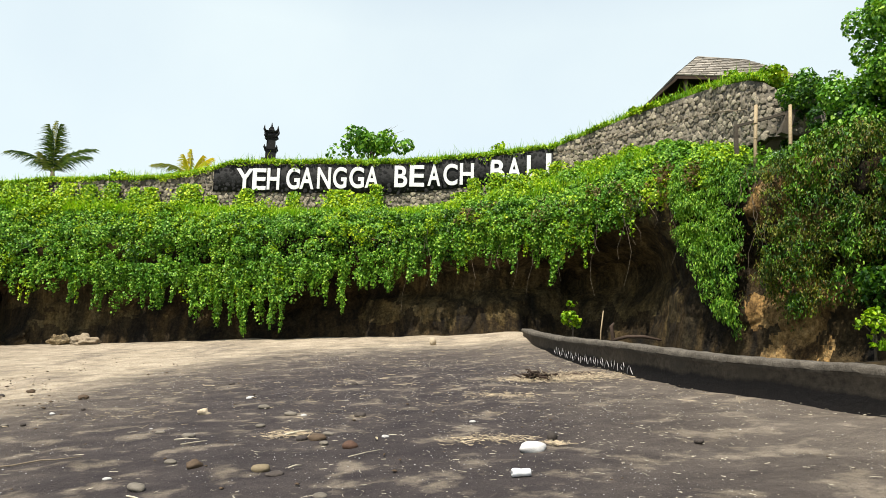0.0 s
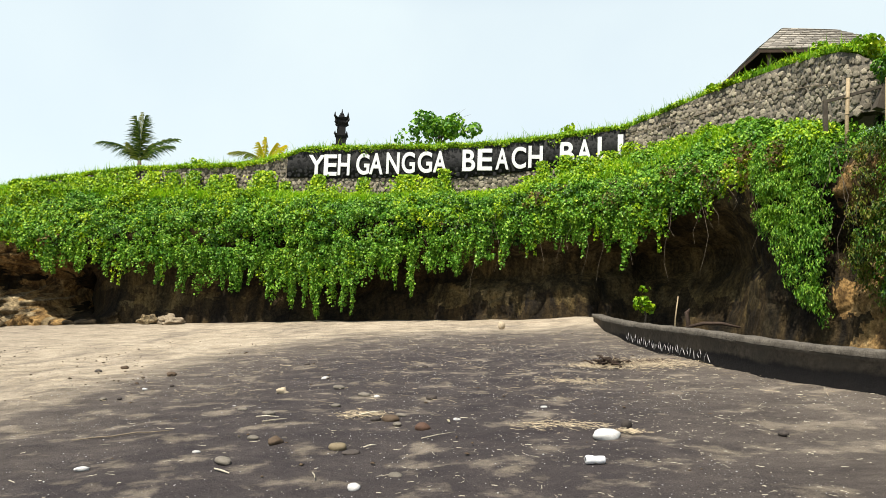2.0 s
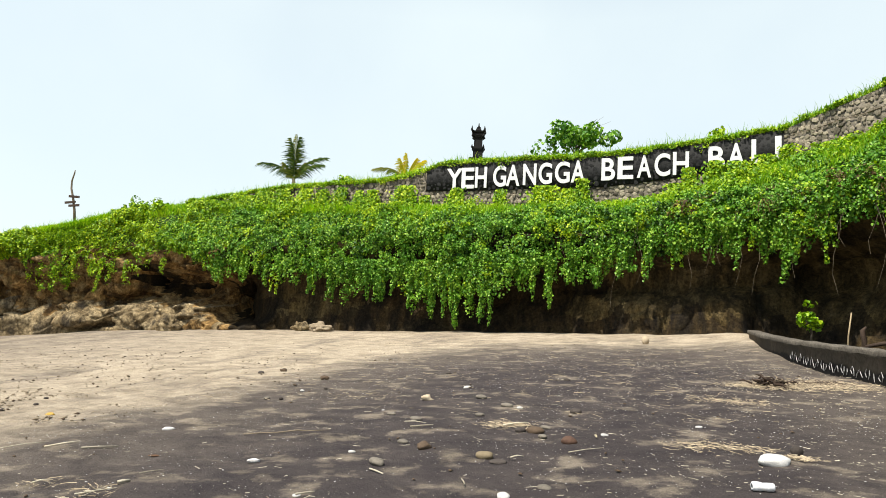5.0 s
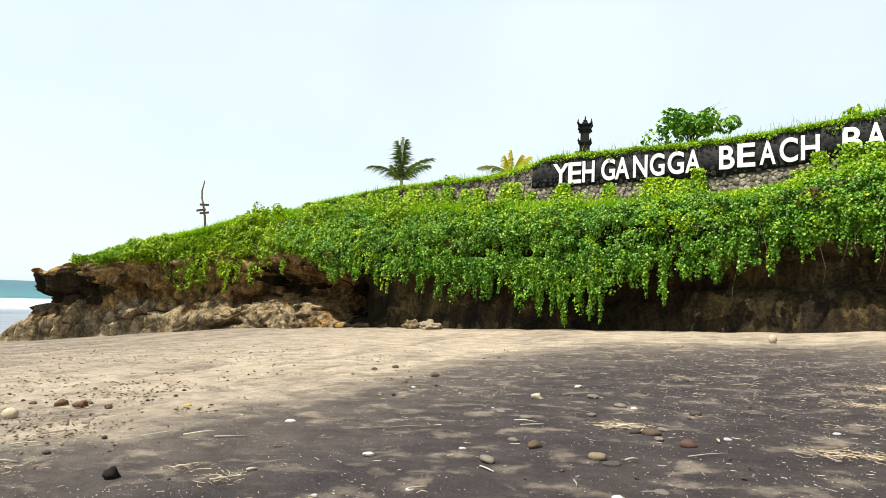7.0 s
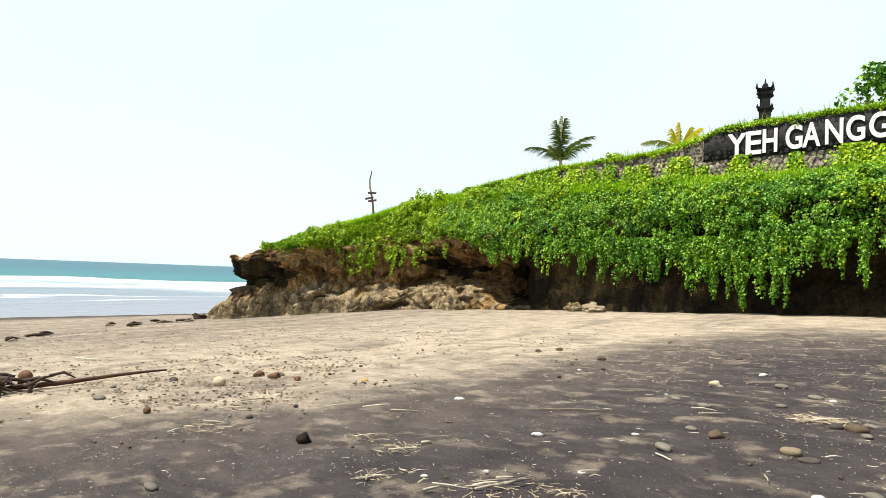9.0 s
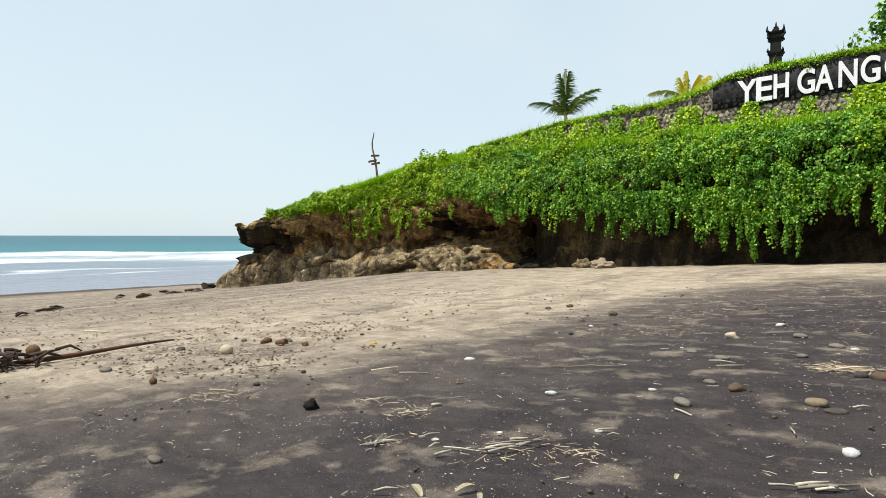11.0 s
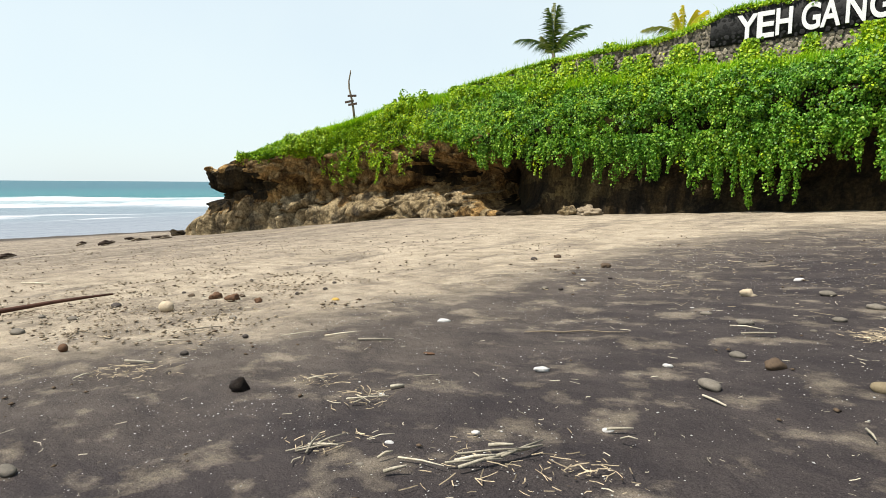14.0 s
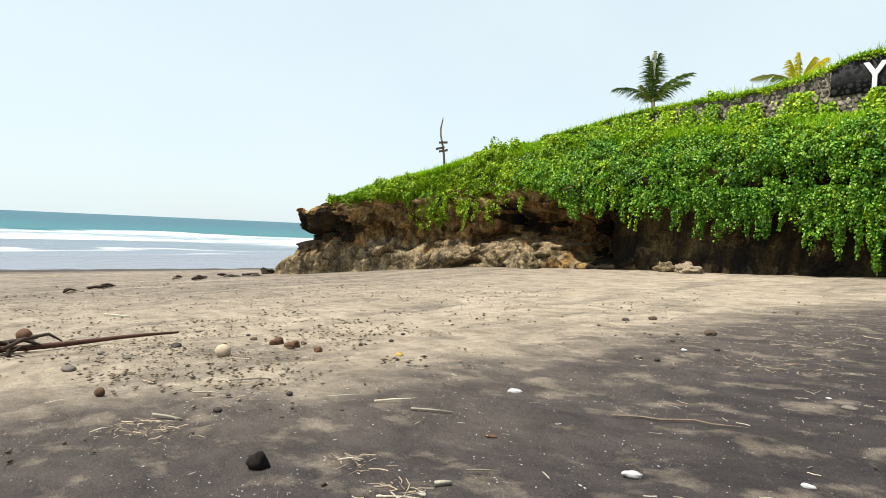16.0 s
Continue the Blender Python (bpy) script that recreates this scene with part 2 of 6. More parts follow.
def sea_material():
    m, nt, b = material("sea_water", (0.02, 0.16, 0.19), 0.3, spec=0.12)
    sep = nt.nodes.new("ShaderNodeSeparateXYZ")
    nt.links.new(texcoord(nt), sep.inputs[0])
    far = nt.nodes.new("ShaderNodeMapRange")
    far.inputs[1].default_value, far.inputs[2].default_value = -66, -420
    nt.links.new(sep.outputs[0], far.inputs[0])
    c = ramp(nt, far.outputs[0], [(0.0, (0.2, 0.22, 0.25)), (0.15, (0.15, 0.2, 0.23)), (0.3, (0.022, 0.14, 0.15)), (0.6, (0.011, 0.115, 0.135)), (1.0, (0.008, 0.085, 0.115))])
    # foam in long bands along the shore
    wob = noise_tex(nt, texcoord(nt, "Object", (0.4, 0.25, 1)), 0.05, 4, 0.6)
    xw = nt.nodes.new("ShaderNodeMath")
    xw.operation = "MULTIPLY_ADD"
    nt.links.new(wob, xw.inputs[0])
    xw.inputs[1].default_value = 60
    nt.links.new(sep.outputs[0], xw.inputs[2])
    band = nt.nodes.new("ShaderNodeMapRange")
    band.inputs[1].default_value, band.inputs[2].default_value = -190, -40
    nt.links.new(xw.outputs[0], band.inputs[0])
    k = ramp(nt, band.outputs[0], [(0.0, (0, 0, 0)), (0.3, (0, 0, 0)), (0.33, (1, 1, 1)), (0.44, (0.9, 0.9, 0.9)), (0.5, (0.35, 0.35, 0.35)), (0.54, (1, 1, 1)), (0.68, (1, 1, 1)), (0.77, (0.0, 0.0, 0.0)), (0.85, (0, 0, 0)), (0.86, (0.7, 0.7, 0.7)), (0.875, (0, 0, 0)), (0.95, (0, 0, 0)), (0.956, (0.8, 0.8, 0.8)), (0.965, (0, 0, 0))])
    lace = ramp(nt, noise_tex(nt, texcoord(nt, "Object", (1, 0.35, 1)), 0.5, 6, 0.75), [(0.36, (0.3, 0.3, 0.3)), (0.56, (1, 1, 1))])
    foam = mixc(nt, 1.0, k, lace, "MULTIPLY")
    c = mixc(nt, foam, c, (0.7, 0.7, 0.71))
    nt.links.new(c, b.inputs["Base Color"])
    r = nt.nodes.new("ShaderNodeMapRange")
    r.inputs[3].default_value, r.inputs[4].default_value = 0.35, 0.9
    nt.links.new(foam, r.inputs[0])
    nt.links.new(r.outputs[0], b.inputs["Roughness"])
    bump(nt, b, noise_tex(nt, texcoord(nt, "Object", (1, 0.4, 1)), 0.7, 6, 0.6), 1.0, 0.5)
    return m


SAND = sand_material()
SEA = sea_material()


def rock_material(name, tones, wet, worn, tall):
    """Brown tuff in layers, with dark seepage streaks and pale broken faces."""
    m, nt, b = material(name, tones[1], 0.93, spec=0.15)
    v = texcoord(nt)
    strata = noise_tex(nt, texcoord(nt, "Object", (0.9, 0.9, tall)), 1.3, 9, 0.72, 0.5)
    c = ramp(nt, strata, list(zip((0.32, 0.45, 0.56, 0.7), tones)))
    seep = ramp(nt, noise_tex(nt, texcoord(nt, "Object", (1.6, 1.6, 0.16)), 1.0, 5, 0.6, 0.3), [(0.5, (0, 0, 0)), (0.68, (0.8, 0.8, 0.8))])
    c = mixc(nt, seep, c, wet)
    pale = ramp(nt, noise_tex(nt, v, 0.8, 6, 0.7, 0.5), [(0.52, (0, 0, 0)), (0.66, (0.85, 0.85, 0.85))])
    c = mixc(nt, pale, c, worn)
    fine = noise_tex(nt, v, 9, 7, 0.75)
    c = mixc(nt, 1.0, c, ramp(nt, fine, [(0.32, (0.3, 0.3, 0.3)), (0.66, (1.6, 1.6, 1.6))]), "MULTIPLY")
    nt.links.new(c, b.inputs["Base Color"])
    h = math_node(nt, "MULTIPLY_ADD", noise_tex(nt, v, 14, 7, 0.75), 0.5, noise_tex(nt, v, 3.2, 7, 0.7))
    bump(nt, b, h, 1.0, 0.1)
    return m


ROCK = rock_material("tuff_rock", ((0.015, 0.01, 0.006), (0.09, 0.052, 0.02), (0.29, 0.175, 0.065), (0.48, 0.33, 0.15)), (0.035, 0.025, 0.015), (0.34, 0.24, 0.115), 0.8)
# dark algae-wet rock; also puts shade into the recess and the headland's hollows
DARK_ROCK = rock_material("dark_rock", ((0.006, 0.005, 0.004), (0.018, 0.0135, 0.008), (0.045, 0.03, 0.013), (0.085, 0.062, 0.03)), (0.004, 0.004, 0.004), (0.04, 0.031, 0.016), 0.14)
SHELF_ROCK = rock_material("pale_shelf_rock", ((0.025, 0.02, 0.014), (0.14, 0.102, 0.055), (0.31, 0.235, 0.13), (0.48, 0.385, 0.24)), (0.04, 0.034, 0.027), (0.4, 0.315, 0.19), 0.7)
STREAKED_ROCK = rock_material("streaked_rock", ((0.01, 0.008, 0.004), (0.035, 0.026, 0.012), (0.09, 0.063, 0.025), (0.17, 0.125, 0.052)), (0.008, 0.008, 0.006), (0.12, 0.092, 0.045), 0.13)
PALE_ROCK = grainy("pale_tuff", (0.17, 0.13, 0.085), (0.36, 0.29, 0.2), 1.6, 0.9, 7, 0.06, 0.9)
SOIL = grainy("vine_soil", (0.012, 0.025, 0.005), (0.035, 0.07, 0.012), 1.5, 0.95)
# mortar tone darkened to paint shade into the gaps between the stones
MORTAR = grainy("shade_dark_mortar", (0.05, 0.044, 0.035), (0.2, 0.175, 0.135), 2.0, 0.9, 12, 0.02, 0.7, accent=(0.05, 0.045, 0.036))
STONE = grainy("wall_stone", (0.075, 0.064, 0.048), (0.42, 0.365, 0.27), 3.0, 0.85, 14, 0.02, 0.8, random_mix=0.65)
BLACK = grainy("black_painted_stone", (0.006, 0.006, 0.006), (0.02, 0.02, 0.02), 2.5, 0.75, 9, 0.03, 0.8, random_mix=0.4)
WHITE = grainy("white_letter_paint", (0.72, 0.72, 0.72), (0.84, 0.84, 0.83), 3.0, 0.6, 20, 0.004, 0.4)
FADED = grainy("faded_white_paint", (0.2, 0.195, 0.19), (0.42, 0.41, 0.4), 8.0, 0.8, 20, 0.004, 0.4)
# worn cap concrete, its tone also lifted for sun on the wall's top
CAP = grainy("worn_sunlit_cap", (0.025, 0.021, 0.017), (0.17, 0.148, 0.118), 6.0, 0.9, 24, 0.02, 1.0, accent=(0.07, 0.06, 0.048))
CONCRETE = grainy("weathered_concrete", (0.03, 0.025, 0.02), (0.115, 0.094, 0.07), 1.3, 0.9, 14, 0.02, 0.7, accent=(0.06, 0.051, 0.04))
nt = CONCRETE.node_tree
sep = nt.nodes.new("ShaderNodeSeparateXYZ")
nt.links.new(texcoord(nt), sep.inputs[0])
stain = math_node(nt, "ADD", sep.outputs[2], math_node(nt, "MULTIPLY", noise_tex(nt, texcoord(nt), 1.1, 5, 0.65), 0.3))
damp = ramp(nt, stain, [(0.88, (0.9, 0.9, 0.9)), (0.94, (0, 0, 0))])
old = nt.nodes["Principled BSDF"].inputs["Base Color"].links[0].from_socket
nt.links.new(mixc(nt, damp, old, (0.012, 0.011, 0.012)), nt.nodes["Principled BSDF"].inputs["Base Color"])
LAVA = grainy("black_shrine_stone", (0.005, 0.005, 0.005), (0.018, 0.017, 0.017), 6.0, 0.85, 20, 0.01, 0.6)
LEAF = leafy("creeper_leaf", [(0.055, 0.14, 0.003), (0.115, 0.25, 0.005), (0.195, 0.34, 0.006), (0.29, 0.43, 0.008), (0.43, 0.54, 0.018)])
DRYLEAF = leafy("dry_creeper", [(0.05, 0.025, 0.008), (0.1, 0.055, 0.016), (0.06, 0.08, 0.012), (0.16, 0.11, 0.025)], 0.7, 0.2)
HANGLEAF = leafy("hanging_leaf", [(0.025, 0.1, 0.004), (0.058, 0.175, 0.007), (0.098, 0.245, 0.013), (0.165, 0.335, 0.025), (0.31, 0.48, 0.065)])
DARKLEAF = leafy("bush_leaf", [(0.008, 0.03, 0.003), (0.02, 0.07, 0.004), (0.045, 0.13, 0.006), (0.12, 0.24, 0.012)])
BANKLEAF = leafy("bank_leaf", [(0.006, 0.016, 0.002), (0.03, 0.06, 0.004), (0.07, 0.125, 0.008), (0.17, 0.155, 0.022), (0.12, 0.22, 0.011), (0.19, 0.1, 0.03)])
GRASS = leafy("grass_blade", [(0.12, 0.27, 0.008), (0.2, 0.4, 0.01), (0.3, 0.5, 0.014), (0.42, 0.5, 0.05)], 0.6, 0.3)


# ---- mesh helpers ----
def solid(name, verts, faces, mat, smooth=False):
    """A mesh object from arrays of vertices and of faces that all have the same number of corners (or a plain list of faces)."""
    me = bpy.data.meshes.new(name)
    verts = np.asarray(verts, dtype=np.float32)
    if isinstance(faces, np.ndarray):
        n, k = faces.shape
        me.vertices.add(len(verts))
        me.vertices.foreach_set("co", verts.ravel())
        me.loops.add(n * k)
        me.loops.foreach_set("vertex_index", faces.astype(np.int32).ravel())
        me.polygons.add(n)
        me.polygons.foreach_set("loop_start", np.arange(0, n * k, k, dtype=np.int32))
        me.update(calc_edges=True)
        me.validate()
    else:
        me.from_pydata(verts.tolist(), [], faces)
    if smooth:
        me.polygons.foreach_set("use_smooth", np.ones(len(me.polygons), dtype=bool))
    me.materials.append(mat)
    return new(name, me)


def part(name, bm, mat, parent=None, label="", smooth=False):
    """Links a bmesh as one mesh object under a thing or under a part."""
    me = bpy.data.meshes.new(name)
    bmesh.ops.recalc_face_normals(bm, faces=bm.faces)
    bm.to_mesh(me)
    bm.free()
    if smooth:
        me.polygons.foreach_set("use_smooth", np.ones(len(me.polygons), dtype=bool))
    me.materials.append(mat)
    ob = new(name, me)
    if parent:
        ob.parent = parent
    return tagged(ob, label) if label else ob


def grid_faces(nu, nv):
    i, j = np.meshgrid(np.arange(nu - 1), np.arange(nv - 1), indexing="ij")
    a = i * nv + j
    return np.stack([a, a + nv, a + nv + 1, a + 1], -1).reshape(-1, 4)


def smoothstep(a, b, x):
    k = np.clip((x - a) / (b - a), 0, 1)
    return k * k * (3 - 2 * k)


def fbm(pts, scale, octaves=4, seed=0.0):
    """Fractal noise, about -1 to 1, at each row of pts."""
    out = np.zeros(len(pts))
    for i, p in enumerate(pts):
        out[i] = noise.fractal(Vector((p[0] * scale + seed, p[1] * scale - seed, p[2] * scale + 2 * seed)), 0.9, 2.1, octaves)
    return out


rng = np.random.default_rng(7)


# ---- ground and sea ----
SEA_Z = -3.2


def ground_z(x, y):
    """Height of the beach: it falls towards the sea and rises a little at the cliff's foot."""
    x, y = np.asarray(x, float), np.asarray(y, float)
    z = 0.0624 * np.maximum(x, -58) + 0.0291 * (15 + (np.clip(y, -40, 40) - 15) * smoothstep(-56, -36, x)) + 0.035 * np.minimum(x + 58, 0)
    z = z + np.interp(x, [-45, -25, -12, 3], [0, 0.26, 0.1, 0.0]) * smoothstep(17, 26, y)
    z = z + 0.02 * np.sin(x * 1.3 + 0.7 * y) * np.sin(y * 0.9 - 0.4 * x) + 0.012 * np.sin(3.1 * x + 1.0) * np.sin(2.7 * y + x)
    # hollow ground behind the low wall
    wall_x = np.interp(y, [8.6, 10.0, 12.2, 15.2, 18.5, 22.0], [4.3, 3.8, 3.3, 2.85, 2.75, 2.95])
    z = z - 0.55 * smoothstep(0.15, 0.7, x - wall_x) * smoothstep(11.5, 14.5, y) * (1 - smoothstep(26, 28, y)) * (1 - smoothstep(12, 16, x))
    # sand banked against the low wall's far end
    z = z + 0.1 * np.exp(-((x - 2.6) / 1.0) ** 2) * smoothstep(14, 22, y)
    return z


def spaced(points):
    """A rising list of coordinates from rows (start, end, step)."""
    out = []
    for a, b, s in points:
        out.extend(np.arange(a, b, s))
    return np.array(out + [points[-1][1]])


gx = spaced([(-4000, -400, 600), (-400, -70, 30), (-70, -20, 1.5), (-20, -12, 0.5), (-12, 6, 0.15), (6, 20, 1.0), (20, 400, 40), (400, 4000, 600)])
gy = spaced([(-4000, -400, 600), (-400, -20, 40), (-20, 0, 1.0), (0, 16, 0.15), (16, 30, 0.5), (30, 80, 5), (80, 400, 40), (400, 4000, 600)])
X, Y = np.meshgrid(gx, gy, indexing="ij")
Z = ground_z(X, Y)
near = (np.abs(X) < 21) & (Y > -1) & (Y < 30)
q = np.stack([X[near], Y[near], 0 * X[near]], -1)
Z[near] += 0.022 * fbm(q, 0.9, 3, 3.0) + 0.012 * fbm(q, 3.2, 3, 8.0)
ground = solid("ground", np.stack([X, Y, Z], -1).reshape(-1, 3), grid_faces(len(gx), len(gy)), SAND, True)
tagged(ground, "grey volcanic beach sand sloping to the sea", "ground", kind="structure")

wx = spaced([(-4000, -1000, 300), (-1000, -260, 40), (-260, -60, 1.2), (-60, -52, 4)])
wy = spaced([(-4000, -400, 600), (-400, -60, 40), (-60, 140, 4), (140, 400, 40), (400, 4000, 600)])
X, Y = np.meshgrid(wx, wy, indexing="ij")
near = smoothstep(-260, -180, X) * (1 - smoothstep(-75, -62, X))
Z = SEA_Z + near * (0.22 * np.sin(X * 0.16 + 1.2 * np.sin(Y * 0.018)) + 0.07 * np.sin(X * 0.5 + 0.06 * Y))
# one steepened breaker
Z += 0.9 * np.exp(-((X + 168 + 5 * np.sin(Y * 0.02)) / 4.0) ** 2) * smoothstep(-0.2, 0.5, np.sin(Y * 0.031 + 1.0))
sea = solid("water", np.stack([X, Y, Z], -1).reshape(-1, 3), grid_faces(len(wx), len(wy)), SEA, True)
tagged(sea, "turquoise sea with long white lines of surf", "sea", kind="structure")

# ---- cliff ----
# along the foot from the seaward end: foot x y z, ridge x y z, lip height, recess depth, height at which the creepers end
STATIONS = np.array([
    (-41, 36, -2.6, -36, 36, 2.2, 3.2, 0.6, 3.0), (-37.6, 25, -2.2, -34.4, 26, 2.0, 3.2, 0.6, 3.2),
    (-35.0, 17.95, -1.75, -34.1, 19.9, 1.85, 3.6, 0.2, 3.6), (-32.9, 18.9, -1.45, -32.3, 21.6, 2.5, 3.8, 0.2, 3.2),
    (-31.4, 20.8, -1.2, -31.4, 23.5, 3.6, 3.8, 0.2, 2.9), (-29.3, 23.0, -1.0, -28.8, 25.4, 4.65, 4.0, 0.25, 2.2),
    (-27, 24.6, -0.8, -27.0, 27.0, 5.5, 4.2, 0.4, 2.4), (-22.1, 26.3, -0.43, -22.0, 28.0, 6.15, 4.2, 2.3, 2.95),
    (-16.3, 26.4, -0.1, -17.5, 27.3, 5.8, 4.2, 2.2, 1.7), (-10.4, 26.0, 0.28, -12, 27.2, 5.75, 4.2, 1.9, 1.0),
    (-6.8, 25.6, 0.48, -7, 27.2, 5.7, 4.1, 1.9, 0.75), (-1.75, 25.1, 0.7, -2, 27.2, 5.8, 4.0, 1.3, 2.0),
    (1.7, 24.4, 0.9, 1.6, 27.0, 6.3, 4.1, 1.1, 3.3), (4.5, 23.6, 1.0, 5.0, 26.4, 7.3, 4.3, 2.3, 2.6),
    (6.6, 21.8, 1.0, 7.4, 23.6, 7.7, 4.6, 2.2, 3.9), (7.7, 19.2, 1.0, 8.9, 20.6, 7.2, 4.6, 0.5, 2.6),
    (8.7, 17.0, 1.0, 10.0, 17.8, 6.2, 4.4, 0.4, 0.3), (9.6, 14.5, 1.0, 11.8, 15.0, 6.5, 4.4, 0.3, 1.7),
    (11, 11.5, 1.0, 13.8, 12, 6.5, 4.4, 0.3, 1.6), (13, 7, 1.0, 15.8, 8, 6.5, 4.4, 0.3, 0.1), (14, -4, 0.8, 17, -4, 6.5, 4.4, 0.3, 0.1)])
NS = len(STATIONS)


def station(u):
    """The cliff's section at u (0 to NS - 1), smoothly between the stations."""
    u = np.asarray(u, float)
    i = np.clip(u.astype(int), 0, NS - 2)
    k = (u - i)[:, None]
    p0, p1, p2, p3 = (STATIONS[np.clip(i + d, 0, NS - 1)] for d in (-1, 0, 1, 2))
    return 0.5 * (2 * p1 + (p2 - p0) * k + (2 * p0 - 5 * p1 + 4 * p2 - p3) * k ** 2 + (3 * p1 - p0 - 3 * p2 + p3) * k ** 3)


def lean_at(u):
    """How far the lip stands back from the foot, in metres."""
    return np.interp(u, [1.2, 1.9, 2.4, 3.0, 3.6, 4.2, 4.9, 6.3, 7.1], [0, 2.7, 1.8, 0.6, 0.2, 0.5, 1.0, 1.0, 0.0])


def section(u, v):
    """Points of the cliff's face: v 0 foot, 0.6 lip, 0.85 ridge, 1 back on the plateau. Returns points and the outward way."""
    s = station(u)
    foot, ridge, lip, rec = s[:, :3], s[:, 3:6], s[:, 6], s[:, 7]
    out = foot[:, :2] - ridge[:, :2]
    out = out / np.linalg.norm(out, axis=1)[:, None]
    top = np.minimum(lip, (ridge[:, 2] - foot[:, 2]) * 0.93)
    kv = np.array([0.0, 0.06, 0.16, 0.26, 0.36, 0.48, 0.56, 0.62])
    kh = np.array([-0.2, 0.0, 0.2, 0.42, 0.6, 0.82, 0.95, 1.0])
    d = np.interp(v, kv, [0.4, 0.12, 0.1, 0, 0, 0.35, 0.35, 0.15])
    east = np.interp(u, [7.4, 8.0, 10.6, 11.2, 12.4, 13.0, 14.3, 15.0], [0, 1, 1, 0.5, 0.5, 1, 1, 0])
    d = d - rec * np.maximum(np.interp(v, kv, [0, 0, 0.1, 1, 0.8, 0.1, 0, 0]), east * np.interp(v, kv, [0.55, 0.6, 0.8, 1, 0.9, 0.2, 0, 0]))
    # the headland leans back from its foot
    d = d * (1 - 0.75 * np.interp(u, [2.2, 3.0, 6.8, 7.4], [0.2, 1, 1, 0]) * (v > 0.2) * (d > 0))
    lean = lean_at(u)
    d = d - lean * smoothstep(0.1, 0.45, v)
    zz = foot[:, 2] + top * np.interp(v, kv, kh)
    xy = foot[:, :2] + out * d[:, None]
    k = np.clip((v - 0.62) / 0.23, 0, 1)
    lipxy = foot[:, :2] + out * (0.15 - lean)[:, None]
    sl = k > 0
    xy[sl] = (lipxy + (ridge[:, :2] - lipxy) * (k ** 1.3)[:, None])[sl]
    zz = np.where(sl, foot[:, 2] + top + (ridge[:, 2] - foot[:, 2] - top) * np.sin(k * math.pi / 2) ** 0.9, zz)
    b = np.clip((v - 0.85) / 0.15, 0, 1)
    xy = xy - out * (b * 14)[:, None]
    zz = zz + 0.25 * np.sin(b * math.pi) - 0.4 * b
    return np.concatenate([xy, zz[:, None]], 1), np.concatenate([out, 0 * zz[:, None]], 1)


NU, NV = 1300, 110
U, V = np.meshgrid(np.linspace(0, NS - 1, NU), np.linspace(0, 1, NV), indexing="ij")
warp = 0.075 * fbm(np.stack([U.ravel() * 2.4, V.ravel() * 2.0, 0 * V.ravel()], -1), 1.0, 3, 14.0) * np.exp(-((V.ravel() - 0.3) / 0.16) ** 2)
pts, way = section(U.ravel(), V.ravel() + warp)
vv = V.ravel()
amp = smoothstep(0.0, 0.1, vv) * (1 - smoothstep(0.56, 0.66, vv)) * (1 - 0.78 * smoothstep(7.4, 8.2, U.ravel()))
ridged = np.abs(fbm(pts, 1.1, 4, 21.0))
jut = 0.42 * fbm(pts, 0.5, 4, 1.0) + 0.24 * fbm(pts * np.array([1, 1, 0.7]), 1.9, 5, 5.0)
cell = np.array([(lambda r: (r[0][0], r[0][1], noise.noise(r[1][0] * 9.1)))(noise.voronoi(Vector((p[0] * 0.75, p[1] * 0.75, p[2] * 1.1)))) for p in pts])
col = np.array([(lambda r: (r[0][0], r[0][1], noise.noise(r[1][0] * 7.7)))(noise.voronoi(Vector((p[0] * 0.62, p[1] * 0.62, p[2] * 0.2)))) for p in pts])
on_shelf = (1 - smoothstep(0.22, 0.27, vv)) * (1 - smoothstep(5.2, 6.6, U.ravel()))
columns = 1.3 * (smoothstep(0.025, 0.06, col[:, 1] - col[:, 0]) - 1) * (0.25 + 0.75 * on_shelf) * (vv < 0.34) + 0.6 * col[:, 2] * on_shelf
crack = smoothstep(0.0, 0.16, cell[:, 1] - cell[:, 0])
jut += (0.3 - 0.6 * ridged) * (0.35 + 0.65 * smoothstep(0.24, 0.36, vv)) + 0.14 * fbm(pts, 4.5, 3, 2.0) + 0.3 * (crack - 1) + 0.3 * (cell[:, 0] - 0.4) * -1
jut += 0.5 * cell[:, 2] * (U.ravel() < 7.3)
jut *= 1 - 0.75 * on_shelf
# caves worn into the layer above the shelf
cave = 0.5 * smoothstep(0.1, 0.5, fbm(pts * np.array([1, 1, 0.5]), 0.33, 2, 4.0)) * np.exp(-((vv - 0.3) / 0.11) ** 2)
